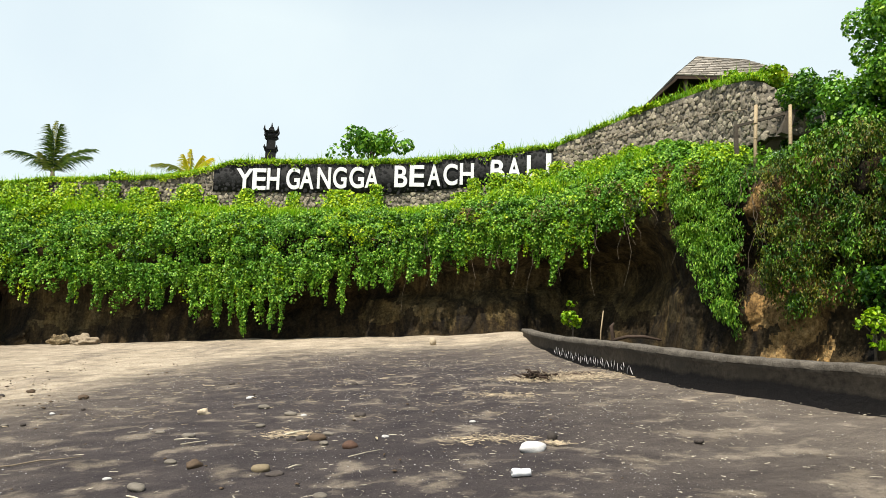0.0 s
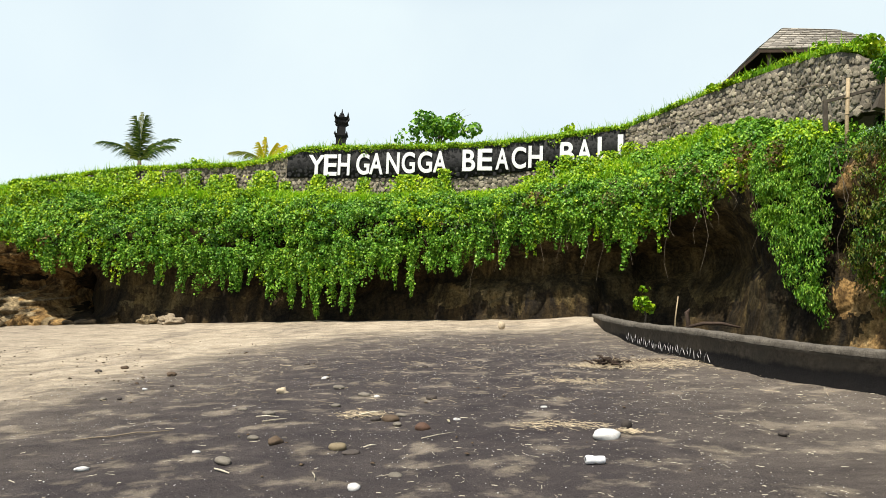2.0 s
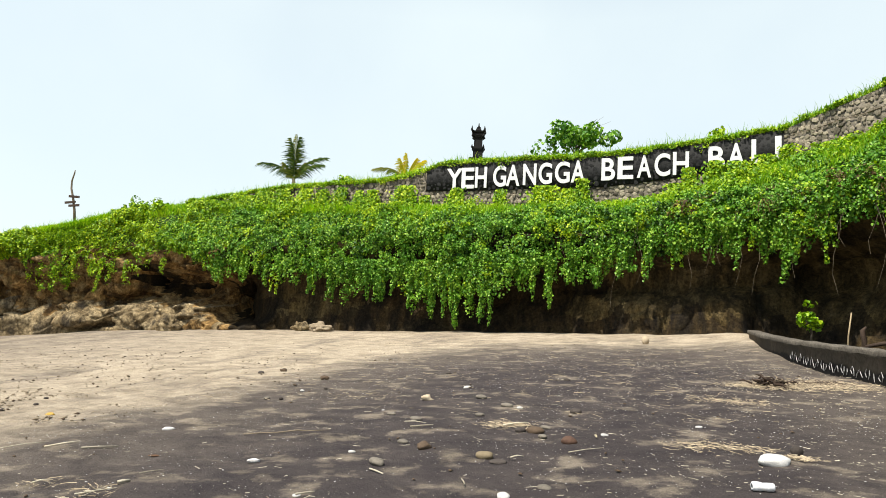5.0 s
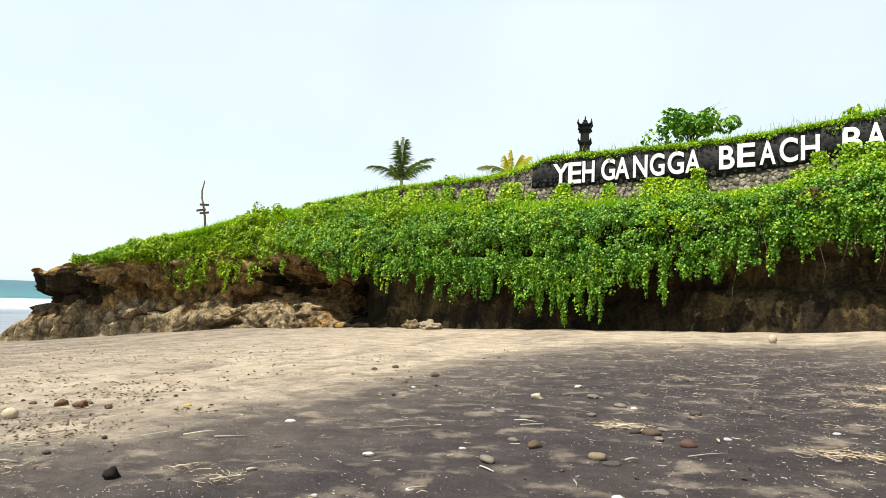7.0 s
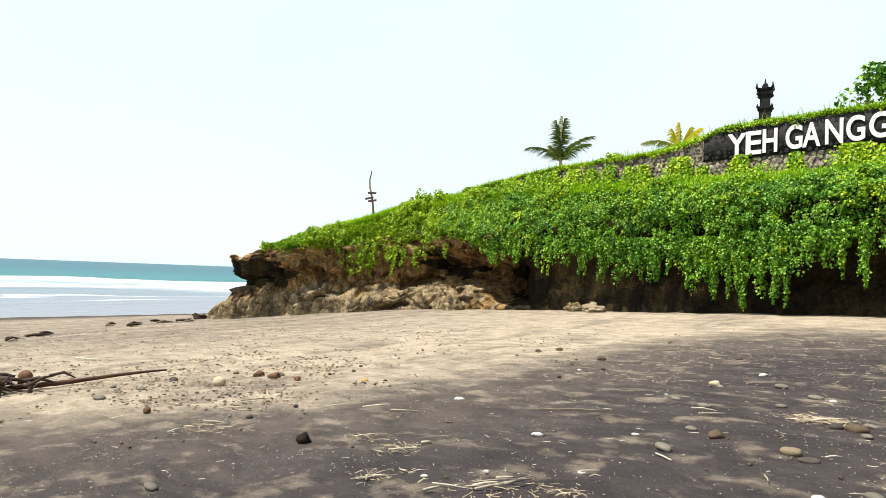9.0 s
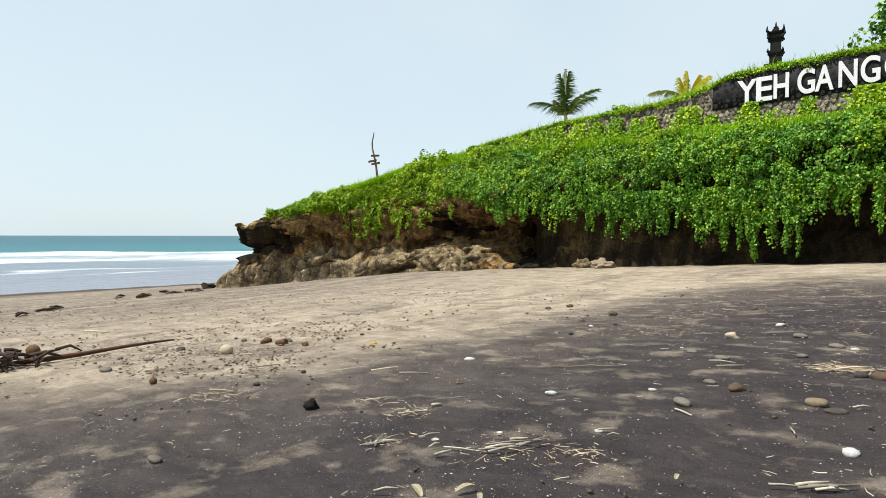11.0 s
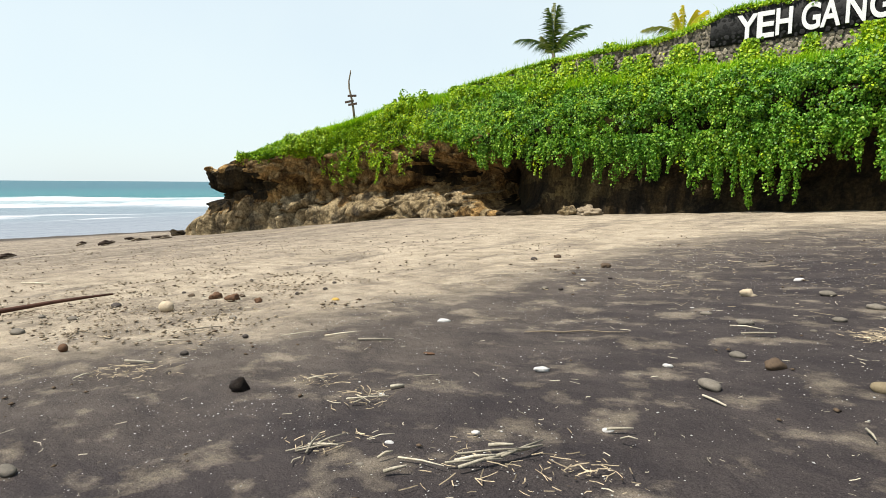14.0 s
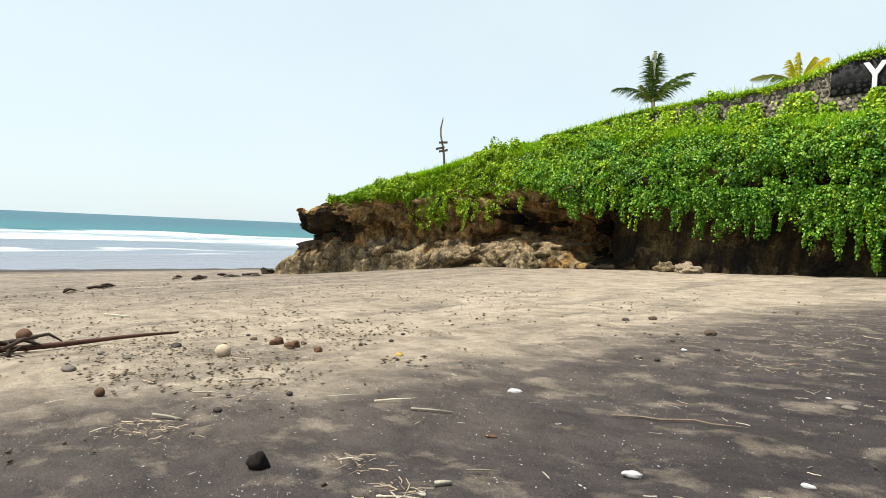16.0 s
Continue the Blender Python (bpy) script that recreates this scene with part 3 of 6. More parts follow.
# hollows worn into the headland: place along and up the face, half sizes, depth
for cu, cv, ru, rv, dep in ((4.3, 0.35, 0.2, 0.08, 2.6), (3.65, 0.4, 0.16, 0.06, 1.7), (6.42, 0.42, 0.1, 0.1, 2.6), (7.5, 0.21, 0.42, 0.1, 4.0), (6.15, 0.25, 0.26, 0.035, 1.2), (5.2, 0.36, 0.25, 0.035, 0.7), (3.05, 0.33, 0.3, 0.05, 1.8), (2.45, 0.42, 0.3, 0.08, 1.2),
                            (2.75, 0.36, 0.25, 0.06, 1.0), (2.95, 0.16, 0.035, 0.09, 1.8), (3.3, 0.15, 0.022, 0.08, 1.5), (3.95, 0.17, 0.035, 0.09, 1.8), (4.25, 0.14, 0.02, 0.08, 1.4), (4.6, 0.15, 0.03, 0.08, 1.5), (2.6, 0.16, 0.025, 0.08, 1.5), (5.5, 0.28, 0.2, 0.025, 0.5), (3.45, 0.2, 0.03, 0.07, 0.6), (4.75, 0.3, 0.15, 0.04, 0.5)):
    cave = np.maximum(cave, dep * np.exp(-(((U.ravel() - cu) / ru) ** 2 + ((vv - cv) / rv) ** 2) ** 2.5))
horn = np.exp(-((U.ravel() - 2.2) / 0.24) ** 2 - ((vv - 0.6) / 0.08) ** 2)
shelf = np.exp(-((vv - 0.17) / 0.05) ** 2) * (U.ravel() < 7.3) * (0.3 * fbm(pts, 0.6, 3, 12.0))
pts = pts + way * (amp * (jut + columns * (U.ravel() < 8)) - cave + shelf)[:, None]
pts = pts + way * (0.5 * horn)[:, None]
pts[:, 2] += 0.12 * amp * fbm(pts, 1.1, 3, 9.0) + 0.5 * horn
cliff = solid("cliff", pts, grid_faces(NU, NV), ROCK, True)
cliff.data.materials.append(DARK_ROCK)
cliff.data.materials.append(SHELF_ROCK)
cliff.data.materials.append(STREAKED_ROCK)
fu = (U[:-1, :-1] + 0.45 * fbm(np.stack([U[:-1, :-1].ravel() * 3, V[:-1, :-1].ravel() * 9, 0 * U[:-1, :-1].ravel()], -1), 1.0, 4, 3.0).reshape(NU - 1, NV - 1)).ravel()
fv = (V[:-1, :-1] + 0.1 * fbm(np.stack([U[:-1, :-1].ravel() * 4, V[:-1, :-1].ravel() * 6, 0 * U[:-1, :-1].ravel()], -1), 1.0, 3, 7.0).reshape(NU - 1, NV - 1)).ravel()
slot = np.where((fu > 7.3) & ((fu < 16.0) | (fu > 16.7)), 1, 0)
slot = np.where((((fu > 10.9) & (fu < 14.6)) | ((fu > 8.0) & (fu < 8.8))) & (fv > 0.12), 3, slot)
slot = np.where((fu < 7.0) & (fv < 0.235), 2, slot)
# dark rock at the horn, carried on as painted shade over the hollows behind it
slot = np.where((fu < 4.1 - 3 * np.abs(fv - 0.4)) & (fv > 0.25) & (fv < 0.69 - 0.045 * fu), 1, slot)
# shade painted into the narrow hollow farther along
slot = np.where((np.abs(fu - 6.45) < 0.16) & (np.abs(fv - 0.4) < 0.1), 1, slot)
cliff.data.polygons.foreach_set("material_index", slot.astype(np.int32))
tagged(cliff, "brown undercut tuff cliff with a dark recess above the sand", "cliff", kind="structure")


# ---- leaves ----
def leaves(name, pos, nrm, size, mat, hang=0.3, slim=1.0):
    """Many small heart-shaped leaves, joined, each with a fold; pos, nrm: places and the ways that they face; slim: breadth."""
    n = len(pos)
    nrm = nrm + rng.normal(0, 0.62, (n, 3))
    nrm /= np.linalg.norm(nrm, axis=1)[:, None]
    down = np.tile([0, 0, -1.0], (n, 1)) + rng.normal(0, 0.55, (n, 3)) * (1 - hang)
    down -= nrm * (down * nrm).sum(1)[:, None]
    down /= np.linalg.norm(down, axis=1)[:, None] + 1e-9
    side = np.cross(nrm, down)
    sz = (size * rng.uniform(0.6, 1.3, n))[:, None]
    c = pos
    shape = ((-0.45, 0, -0.05), (-0.35, 0.42, 0.1), (0.1, 0.46, 0.06), (0.62, 0, -0.12), (0.1, -0.46, 0.06), (-0.35, -0.42, 0.1))
    vs = np.stack([c + sz * (a * down + b * slim * side + e * nrm) for a, b, e in shape], 1)
    base = np.arange(n)[:, None] * 6
    f = np.concatenate([base + np.array([[0, 1, 2, 3]]), base + np.array([[0, 3, 4, 5]])])
    return solid(name, vs.reshape(-1, 3), f, mat, False)


def wav(x, seed=0.0):
    """A cheap uneven wave, about -1 to 1."""
    return (np.sin(x * 1.0 + seed) + 0.7 * np.sin(x * 2.3 + 2 * seed) + 0.5 * np.sin(x * 5.1 + 3 * seed) + 0.3 * np.sin(x * 11.7 + seed)) / 2.5


def lumpy(p, seed=0.0):
    return 1.1 * fbm(p, 0.7, 2, 2.0 + seed) + 0.65 * fbm(p, 2.0, 2, 6.0 + seed)


def cover(n, u0, u1, v0, v1, lift, size, mat, name, label, thin=None):
    """Creeper leaves over a stretch of the slope above the lip, in uneven mounds."""
    u, v = rng.uniform(u0, u1, n), rng.uniform(v0, v1, n)
    p, w = section(u, v)
    k = smoothstep(0.6, 0.85, v)[:, None]
    nr = w * (1 - 0.6 * k) + np.array([0, 0, 0.75]) + np.array([0, 0, 0.4]) * k
    p = p + nr * (lift * (1 - 0.6 * k[:, 0] * (u < 12.3)) * (0.75 + 1.1 * np.maximum(lumpy(p), -0.45)) - 0.22 * rng.uniform(0, 1, n) ** 2)[:, None]
    if thin is not None:
        m = thin(u, v, p)
        p, nr = p[m], nr[m]
    return tagged(leaves(name, p, nr, size, mat), label, "creeper", kind="stuff")


def lip_point(u):
    s = station(u)
    lip = np.minimum(s[:, 6], (s[:, 5] - s[:, 2]) * 0.93)
    out = s[:, :2] - s[:, 3:5]
    out /= np.linalg.norm(out, axis=1)[:, None]
    return s, lip, out


def clumps(cent, out, rad, drop, dense, size, mat, name, label, hang=0.4, slim=1.0, gaps=-0.12):
    """Creepers in separate mounds: each a shell of leaves that bulges out and up and trails down to a point."""
    k = np.maximum(8, (dense * rad ** 2 * (1 + 0.5 * drop)).astype(int))
    i = np.repeat(np.arange(len(cent)), k)
    n = len(i)
    a = out[i] + np.array([0, 0, 0.65])
    a /= np.linalg.norm(a, axis=1)[:, None]
    d = rng.normal(0, 1, (n, 3))
    d /= np.linalg.norm(d, axis=1)[:, None]
    d -= 2 * np.minimum((d * a).sum(1), 0)[:, None] * a
    r = rad[i] * rng.uniform(0.72, 1.06, n)
    off = d * r[:, None]
    off -= out[i] * (0.3 * (off * out[i]).sum(1))[:, None]
    t = np.where(d[:, 2] < 0.25, (0.25 - d[:, 2]) * rng.uniform(0.2, 1.3, n), 0)
    off *= (1 - 0.45 * np.minimum(t, 1.2) * (drop[i] > 0.4))[:, None]
    off[:, 2] -= t * drop[i] * rad[i]
    p = cent[i] + off
    nr = 0.75 * d + 0.3 * out[i] + np.array([0, 0, 0.45])
    stray = rng.normal(0, 1, (n, 3)) * 0.045
    ragged = fbm(p, 3.2, 3, 6.0)
    m = ragged > gaps + 0.12 * rng.normal(0, 1, n)
    p = p + stray + out[i] * (0.16 * ragged)[:, None]
    return tagged(leaves(name, p[m], nr[m], size, mat, hang, slim), label, "creeper", kind="stuff")


def slope_clumps(n, u0, u1, v0, v1, lo, hi, dense, size, mat, name, label, drop=0.5, keep=None, sink=0.25, slim=1.0):
    """Mounds of creeper over the slope above the lip."""
    u, v = rng.uniform(u0, u1, n), rng.uniform(v0, v1, n)
    p, w = section(u, v)
    rad = lo + (hi - lo) * rng.uniform(0, 1, n) ** 1.6
    if keep is not None:
        m = keep(u, v, p)
        u, v, p, w, rad = u[m], v[m], p[m], w[m], rad[m]
    nr = w + np.array([0, 0, 0.8])
    p = p - nr * (sink * rad)[:, None] + nr * np.maximum(0.5 * fbm(p, 0.55, 3, 3.0), -0.2)[:, None]
    return clumps(p, w, rad, rng.uniform(0.6, 1.4, len(p)) * drop, dense, size, mat, name, label, slim=slim)


def face_clumps(n, u0, u1, lo, hi, dense, size, mat, name, label, reach=0.42, out_by=0.15, slim=1.0):
    """Mounds of creeper hanging down the face from the lip."""
    u = rng.uniform(u0, u1, n)
    s, lip, out = lip_point(u)
    along = s[:, 0] + 0.6 * s[:, 1]
    low = s[:, 8] + (reach + 0.3 * wav(along * 1.9, 0.8)) * (lip - s[:, 8])
    k = rng.uniform(0, 1, n)
    h = lip + 0.7 - (lip + 0.7 - low) * k
    rad = lo + (hi - lo) * rng.uniform(0, 1, n) ** 1.6 * (1 - 0.4 * k)
    d = out_by + 0.25 * np.sin(k * 2.4) + rng.normal(0, 0.13, n) + 0.3 * wav(along * 2.7, 1.9) * (1 - 0.4 * k) - 0.45 * np.maximum(h - lip, 0)
    d = d - lean_at(u) * (u < 7.1) * smoothstep(0.1, 0.75, h / lip)
    p = np.concatenate([s[:, :2] + out * d[:, None], (s[:, 2] + h)[:, None]], 1)
    o3 = np.concatenate([out, np.zeros((n, 1))], 1)
    return clumps(p, o3, rad, 0.5 + 1.0 * k, dense, size, mat, name, label, 0.55, slim)


def tongues(rows, size, mat, name, label, dense=68):
    """Tapering tongues of creeper before the rock: (place along the cliff, width, height of the top, height of the tip)."""
    allp, alln = [], []
    for u, width, top, end in rows:
        s1, l1, o1 = lip_point(np.array([u]))
        out = np.array([o1[0, 0], o1[0, 1], 0])
        side = np.array([-out[1], out[0], 0])
        L = max(top - end, 0.2)
        for j in range(max(1, int(width * 9))):
            across = rng.normal(0, 0.3) * width
            Lj = L * (1 - min(0.8, 0.9 * abs(across) / width)) * rng.uniform(0.8, 1.08)
            m = max(6, int(dense * Lj))
            t = rng.uniform(0, 1, m)
            ang = rng.uniform(-2.0, 2.0, m)
            rad = (0.13 * (1 - 0.6 * t) * (1 + 0.5 * np.sin(t * Lj * 7 + 5 * j))) * rng.uniform(0.3, 1.1, m) + 0.015
            sway = across * (1 - 0.35 * t) + 0.06 * np.sin(t * 4 + 2.3 * j + u * 5)
            ahead = 0.3 + 0.22 * np.sin(t * 2.4) + 0.12 * math.sin(3.1 * j + u) + rad * np.cos(ang) - float(lean_at(u)) * (u < 7.1) * smoothstep(0.1, 0.75, (top - t * Lj - s1[0, 2]) / l1[0])
            q = np.array([s1[0, 0], s1[0, 1], 0]) + out * ahead[:, None] + side * (rad * np.sin(ang) + sway)[:, None]
            q[:, 2] = top - t * Lj
            allp.append(q)
            alln.append(out * np.cos(ang)[:, None] + side * np.sin(ang)[:, None] + np.array([0, 0, 0.6]))
    return tagged(leaves(name, np.concatenate(allp), np.concatenate(alln), size, mat, 0.6), label, "creeper", kind="stuff")


def random_tongues(n, u0, u1, lo, hi, drop):
    rows = []
    for u in rng.uniform(u0, u1, n):
        s1, l1, o1 = lip_point(np.array([u]))
        low = s1[0, 8] + 0.5 * (l1[0] - s1[0, 8])
        top = s1[0, 2] + low + 0.5
        rows.append((u, rng.uniform(lo, hi), top, top - 0.5 - rng.uniform(*drop) ** 1.5))
    return rows


def along_cliff(x):
    """The place along the cliff whose foot has this x."""
    return float(np.interp(x, STATIONS[2:15, 0], np.arange(2, 15)))


# a thin inner layer, then the mounds
cover(60000, 6.6, 15.6, 0.6, 0.85, 0.2, 0.09, HANGLEAF, "creeper", "inner layer of creeper leaves on the cliff top")
slope_clumps(900, 6.5, 15.6, 0.6, 0.84, 0.16, 0.5, 1350, 0.08, LEAF, "creeper", "dense bright green creepers mounded over the cliff top")
slope_clumps(520, 6.8, 14.2, 0.59, 0.74, 0.18, 0.5, 1250, 0.08, HANGLEAF, "creeper", "deeper green creepers mixed into the bright ones", 0.8)
cover(60000, 3.4, 7.4, 0.6, 0.87, 0.17, 0.08, LEAF, "creeper", "thin mat of creepers on the headland", lambda u, v, p: v > 0.735 - 0.03 * u + 0.015 * rng.normal(0, 1, len(u)))
slope_clumps(760, 3.3, 7.2, 0.6, 0.85, 0.12, 0.32, 1500, 0.078, LEAF, "creeper", "low green creepers thinning out towards the bare headland", 0.5, lambda u, v, p: v > 0.735 - 0.03 * u + 0.02 * rng.normal(0, 1, len(u)))
# inner leaves take the dark leaf colour to paint shade behind the outer ones
face_clumps(300, 7.0, 14.1, 0.25, 0.45, 700, 0.09, DARKLEAF, "hanging_creeper", "inner leaves of the hanging creepers, coloured dark for shade", 0.45, -0.05)
face_clumps(620, 7.0, 14.1, 0.15, 0.46, 1250, 0.078, HANGLEAF, "hanging_creeper", "green creepers hanging in mounds over the rock")
face_clumps(170, 8.1, 10.35, 0.15, 0.4, 1250, 0.078, HANGLEAF, "hanging_creeper", "thick green creepers trailing low over the rock", 0.2)
face_clumps(150, 7.0, 14.1, 0.12, 0.34, 1100, 0.078, LEAF, "hanging_creeper", "yellow-green creeper shoots among the hanging ones")
TONGUES = [(along_cliff(x), w, 3.3, e) for x, w, e in (
    (-20.4, 0.7, 2.0), (-19.2, 0.6, 2.0), (-18.4, 0.5, 2.4), (-17.2, 0.6, 2.1), (-15.9, 0.3, 1.4), (-14.7, 1.0, 1.3), (-13.6, 0.4, 2.2), (-12.2, 1.0, 1.2), (-11.5, 0.5, 1.7), (-10.6, 0.6, 1.05), (-9.6, 0.9, 0.7),
    (-8.8, 0.5, 0.9), (-8.1, 0.9, 0.42), (-7.3, 0.4, 0.9), (-6.8, 0.7, 0.62), (-6.3, 0.25, 0.8), (-5.2, 0.8, 2.1), (-4.0, 0.45, 1.3), (-3.2, 0.5, 2.2), (-2.2, 0.8, 2.3), (-1.0, 0.7, 3.0))]
tongues(TONGUES, 0.078, HANGLEAF, "hanging_creeper", "long green creeper tongues reaching down to the sand")
tongues([(along_cliff(4.1), 0.75, 5.2, 2.3), (along_cliff(4.5), 0.4, 5.0, 3.2), (along_cliff(0.6), 0.5, 4.6, 3.4)] + random_tongues(150, 7.1, 13.0, 0.2, 0.7, (0.2, 1.25)), 0.078, HANGLEAF, "hanging_creeper", "short green creeper tongues along the overhang")
tongues(random_tongues(26, 7.1, 14.3, 0.05, 0.14, (0.4, 1.5)), 0.08, LEAF, "hanging_creeper", "thin single creeper strands", 55)
face_clumps(120, 4.8, 6.75, 0.1, 0.3, 1000, 0.075, LEAF, "hanging_creeper", "green creepers straggling over bare brown rock", 0.22, 0.1)
tongues([(3.95, 0.35, 3.0, 2.2), (4.3, 0.3, 3.0, 2.5), (4.9, 0.4, 3.1, 1.9), (5.35, 0.4, 3.0, 1.5), (5.6, 0.6, 3.0, 1.1), (6.05, 0.5, 3.0, 0.7), (6.3, 0.35, 3.0, 1.5), (6.7, 0.3, 3.2, 2.2)], 0.075, LEAF, "hanging_creeper", "small creeper tongues over the headland's rock", 45)
face_clumps(80, 3.9, 6.9, 0.08, 0.22, 420, 0.09, DRYLEAF, "hanging_creeper", "dry roots and stems hanging over the headland's rock", 0.1, 0.12, 0.22)
# the column that reaches the ground, and the bank, of long narrow leaves
face_clumps(260, 14.8, 15.75, 0.13, 0.34, 2300, 0.085, HANGLEAF, "hanging_creeper", "narrow-leaved green creeper column reaching the ground", 0.0, 0.25, 0.36)
face_clumps(480, 16.2, 19.2, 0.13, 0.38, 1900, 0.075, BANKLEAF, "hanging_creeper", "dark green and yellowing narrow leaves covering the bank", 0.0, 0.2, 0.38)
face_clumps(180, 16.4, 19.2, 0.14, 0.36, 1600, 0.075, DARKLEAF, "hanging_creeper", "dark green leaves scattered over the bank", 0.0, 0.25, 0.5)
face_clumps(110, 16.4, 19.2, 0.12, 0.3, 1100, 0.08, HANGLEAF, "hanging_creeper", "bright narrow leaves among the dark ones on the bank", 0.0, 0.3, 0.36)
face_clumps(40, 15.8, 18.4, 0.1, 0.24, 700, 0.1, DRYLEAF, "hanging_creeper", "dry brown creepers hanging over the bank", 0.1, 0.3, 0.25)
slope_clumps(150, 15.5, 19.5, 0.58, 0.88, 0.2, 0.5, 1000, 0.11, HANGLEAF, "creeper", "green growth on top of the bank", slim=0.6)
slope_clumps(60, 11.6, 15.2, 0.59, 0.68, 0.16, 0.36, 620, 0.085, DRYLEAF, "creeper", "patches of dry brown creeper over the rock's lip", 1.2, sink=-0.35)
face_clumps(40, 12.6, 15.0, 0.12, 0.3, 520, 0.085, DRYLEAF, "hanging_creeper", "dry brown tangles hanging under the lip", 0.3, 0.3, 0.4)

# soil-coloured sheet under the creepers, closing the gaps between leaves
U, V = np.meshgrid(np.linspace(4.8, 18.5, 260), np.linspace(0.64, 0.87, 12), indexing="ij")
p, w = section(U.ravel(), V.ravel())
solid_soil = solid("creeper_bed", p + (w + np.array([0, 0, 1.0])) * 0.015, grid_faces(260, 12), SOIL, True)
tagged(solid_soil, "dark green sheet beneath the creepers", "creeper", kind="stuff")

# ---- the wall with the letters ----
WALL = np.array([(-24.0, 27.6, 5.6, 6.2), (-18.2, 27.6, 5.6, 6.95), (-12.3, 27.6, 5.6, 7.25), (-10.3, 27.6, 5.6, 7.7), (-9.4, 27.6, 5.6, 8.02),
                 (-2.2, 27.6, 5.6, 8.2), (2.3, 27.4, 5.6, 8.66), (4.75, 27.0, 5.8, 8.97), (7.55, 24.5, 6.2, 9.73), (9.1, 21.5, 6.2, 9.67),
                 (9.55, 19.3, 7.1, 9.2), (9.75, 18.8, 7.2, 8.95), (10.6, 18.4, 7.2, 8.2), (14.0, 18.0, 7.0, 8.0)])
seg = np.linalg.norm(np.diff(WALL[:, :2], axis=0), axis=1)
WALL_S = np.concatenate([[0], np.cumsum(seg)])


def wall_at(s):
    """x, y, foot and top of the wall at s metres along it, and its outward way."""
    a = np.stack([np.interp(s, WALL_S, WALL[:, i]) for i in range(4)], -1)
    b = np.stack([np.interp(np.asarray(s) + 0.3, WALL_S, WALL[:, i]) for i in range(2)], -1) - np.stack([np.interp(np.asarray(s) - 0.3, WALL_S, WALL[:, i]) for i in range(2)], -1)
    b /= np.linalg.norm(b, axis=-1)[..., None]
    return a, np.stack([b[..., 1], -b[..., 0]], -1)


ss = np.linspace(0, WALL_S[-1], 140)
a, o = wall_at(ss)
prof = []
for dd, top in ((0.0, 0), (0.0, 1), (-0.45, 1), (-0.45, 0)):
    prof.append(np.concatenate([a[:, :2] + o * dd, a[:, 2 + top:3 + top]], 1))
vs = np.stack(prof, 1).reshape(-1, 3)
retaining = solid("wall_upper", vs, grid_faces(140, 4), MORTAR)
tagged(retaining, "grey stone wall on top of the cliff, mortar darkened for shade between stones", "wall", kind="structure")

panel_s = np.linspace(WALL_S[3] + 0.05, WALL_S[7] - 0.02, 60)
a, o = wall_at(panel_s)
lowz = np.interp(a[:, 0], [-10.3, -2.2, 1.0, 4.7], [6.75, 6.85, 7.2, 7.6])
vs = np.stack([np.concatenate([a[:, :2] + o * dd, zz[:, None]], 1) for dd, zz in ((0.01, lowz), (0.07, lowz), (0.07, a[:, 3] - 0.06), (0.01, a[:, 3] - 0.06))], 1).reshape(-1, 3)
board = solid("sign_panel", vs, grid_faces(60, 4), BLACK)
tagged(board, "black painted stretch of the stone wall behind white letters", "sign", kind="structure")

sign = new("sign_letters")
tagged(sign, "white block letters reading YEH GANGGA BEACH BALI on the black wall", "sign")
LETTERS = (("Y", 419, 449), ("E", 448, 472), ("H", 474, 496), ("G", 508, 532), ("A", 532, 557), ("N", 563, 587), ("G", 591, 615), ("G", 620, 646), ("A", 648, 672),
           ("B", 700, 723), ("E", 727, 753), ("A", 759, 782), ("C", 787, 812), ("H", 816, 841), ("B", 870, 895), ("A", 899, 924), ("L", 933, 955), ("I", 966, 975))


def letter(ch, x0, x1, z0, z1, y, turn):
    """One raised letter, stretched to its place on the wall."""
    cu = bpy.data.curves.new("letter", "FONT")
    cu.body, cu.extrude, cu.offset, cu.size = ch, 0.03, 0.02, 1.0
    tmp = new("letter_curve", cu)
    bpy.context.view_layer.update()
    me = bpy.data.meshes.new_from_object(tmp.evaluated_get(bpy.context.evaluated_depsgraph_get()))
    bpy.data.objects.remove(tmp)
    co = np.array([v.co[:] for v in me.vertices])
    lo, hi = co.min(0), co.max(0)
    k = (co - lo) / (hi - lo)
    xs = (k[:, 0] - 0.5) * (x1 - x0)
    v = np.stack([xs, -co[:, 2], k[:, 1] * (z1 - z0) - 0.5 * (z1 - z0)], -1)
    me.vertices.foreach_set("co", v.astype(np.float32).ravel())
    me.update()
    me.materials.clear()
    me.materials.append(WHITE)
    ob = new("letter", me)
    ob.parent = sign
    ob.matrix_basis = pose((x0 + x1) / 2, y, (z0 + z1) / 2, 0, 0, turn)


for ch, p0, p1 in LETTERS:
    x0, x1 = -9.19 + (p0 - 421) * 0.02493, -9.19 + (p1 - 421) * 0.02493
    xm = (x0 + x1) / 2
    zt = np.interp(xm, [-9.2, -2.9, 1.2, 2.0, 4.6], [7.78, 8.05, 8.28, 8.4, 8.7])
    sm = np.interp(xm, WALL[:, 0][:9], WALL_S[:9])
    aw, ow = wall_at(np.array([sm]))
    letter(ch, x0, x1, zt - 0.97, zt, float(aw[0, 1] + ow[0, 1] * 0.1), math.degrees(math.atan2(ow[0, 1], ow[0, 0])) + 90)

# ---- low concrete wall on the beach ----
LOW = np.array([(2.95, 22.0), (2.75, 18.5), (2.85, 15.2), (3.3, 12.2), (3.8, 10.0), (4.3, 8.6), (5.0, 7.1), (6.2, 5.0), (8.0, 2.5), (10, 0)])
n = 900
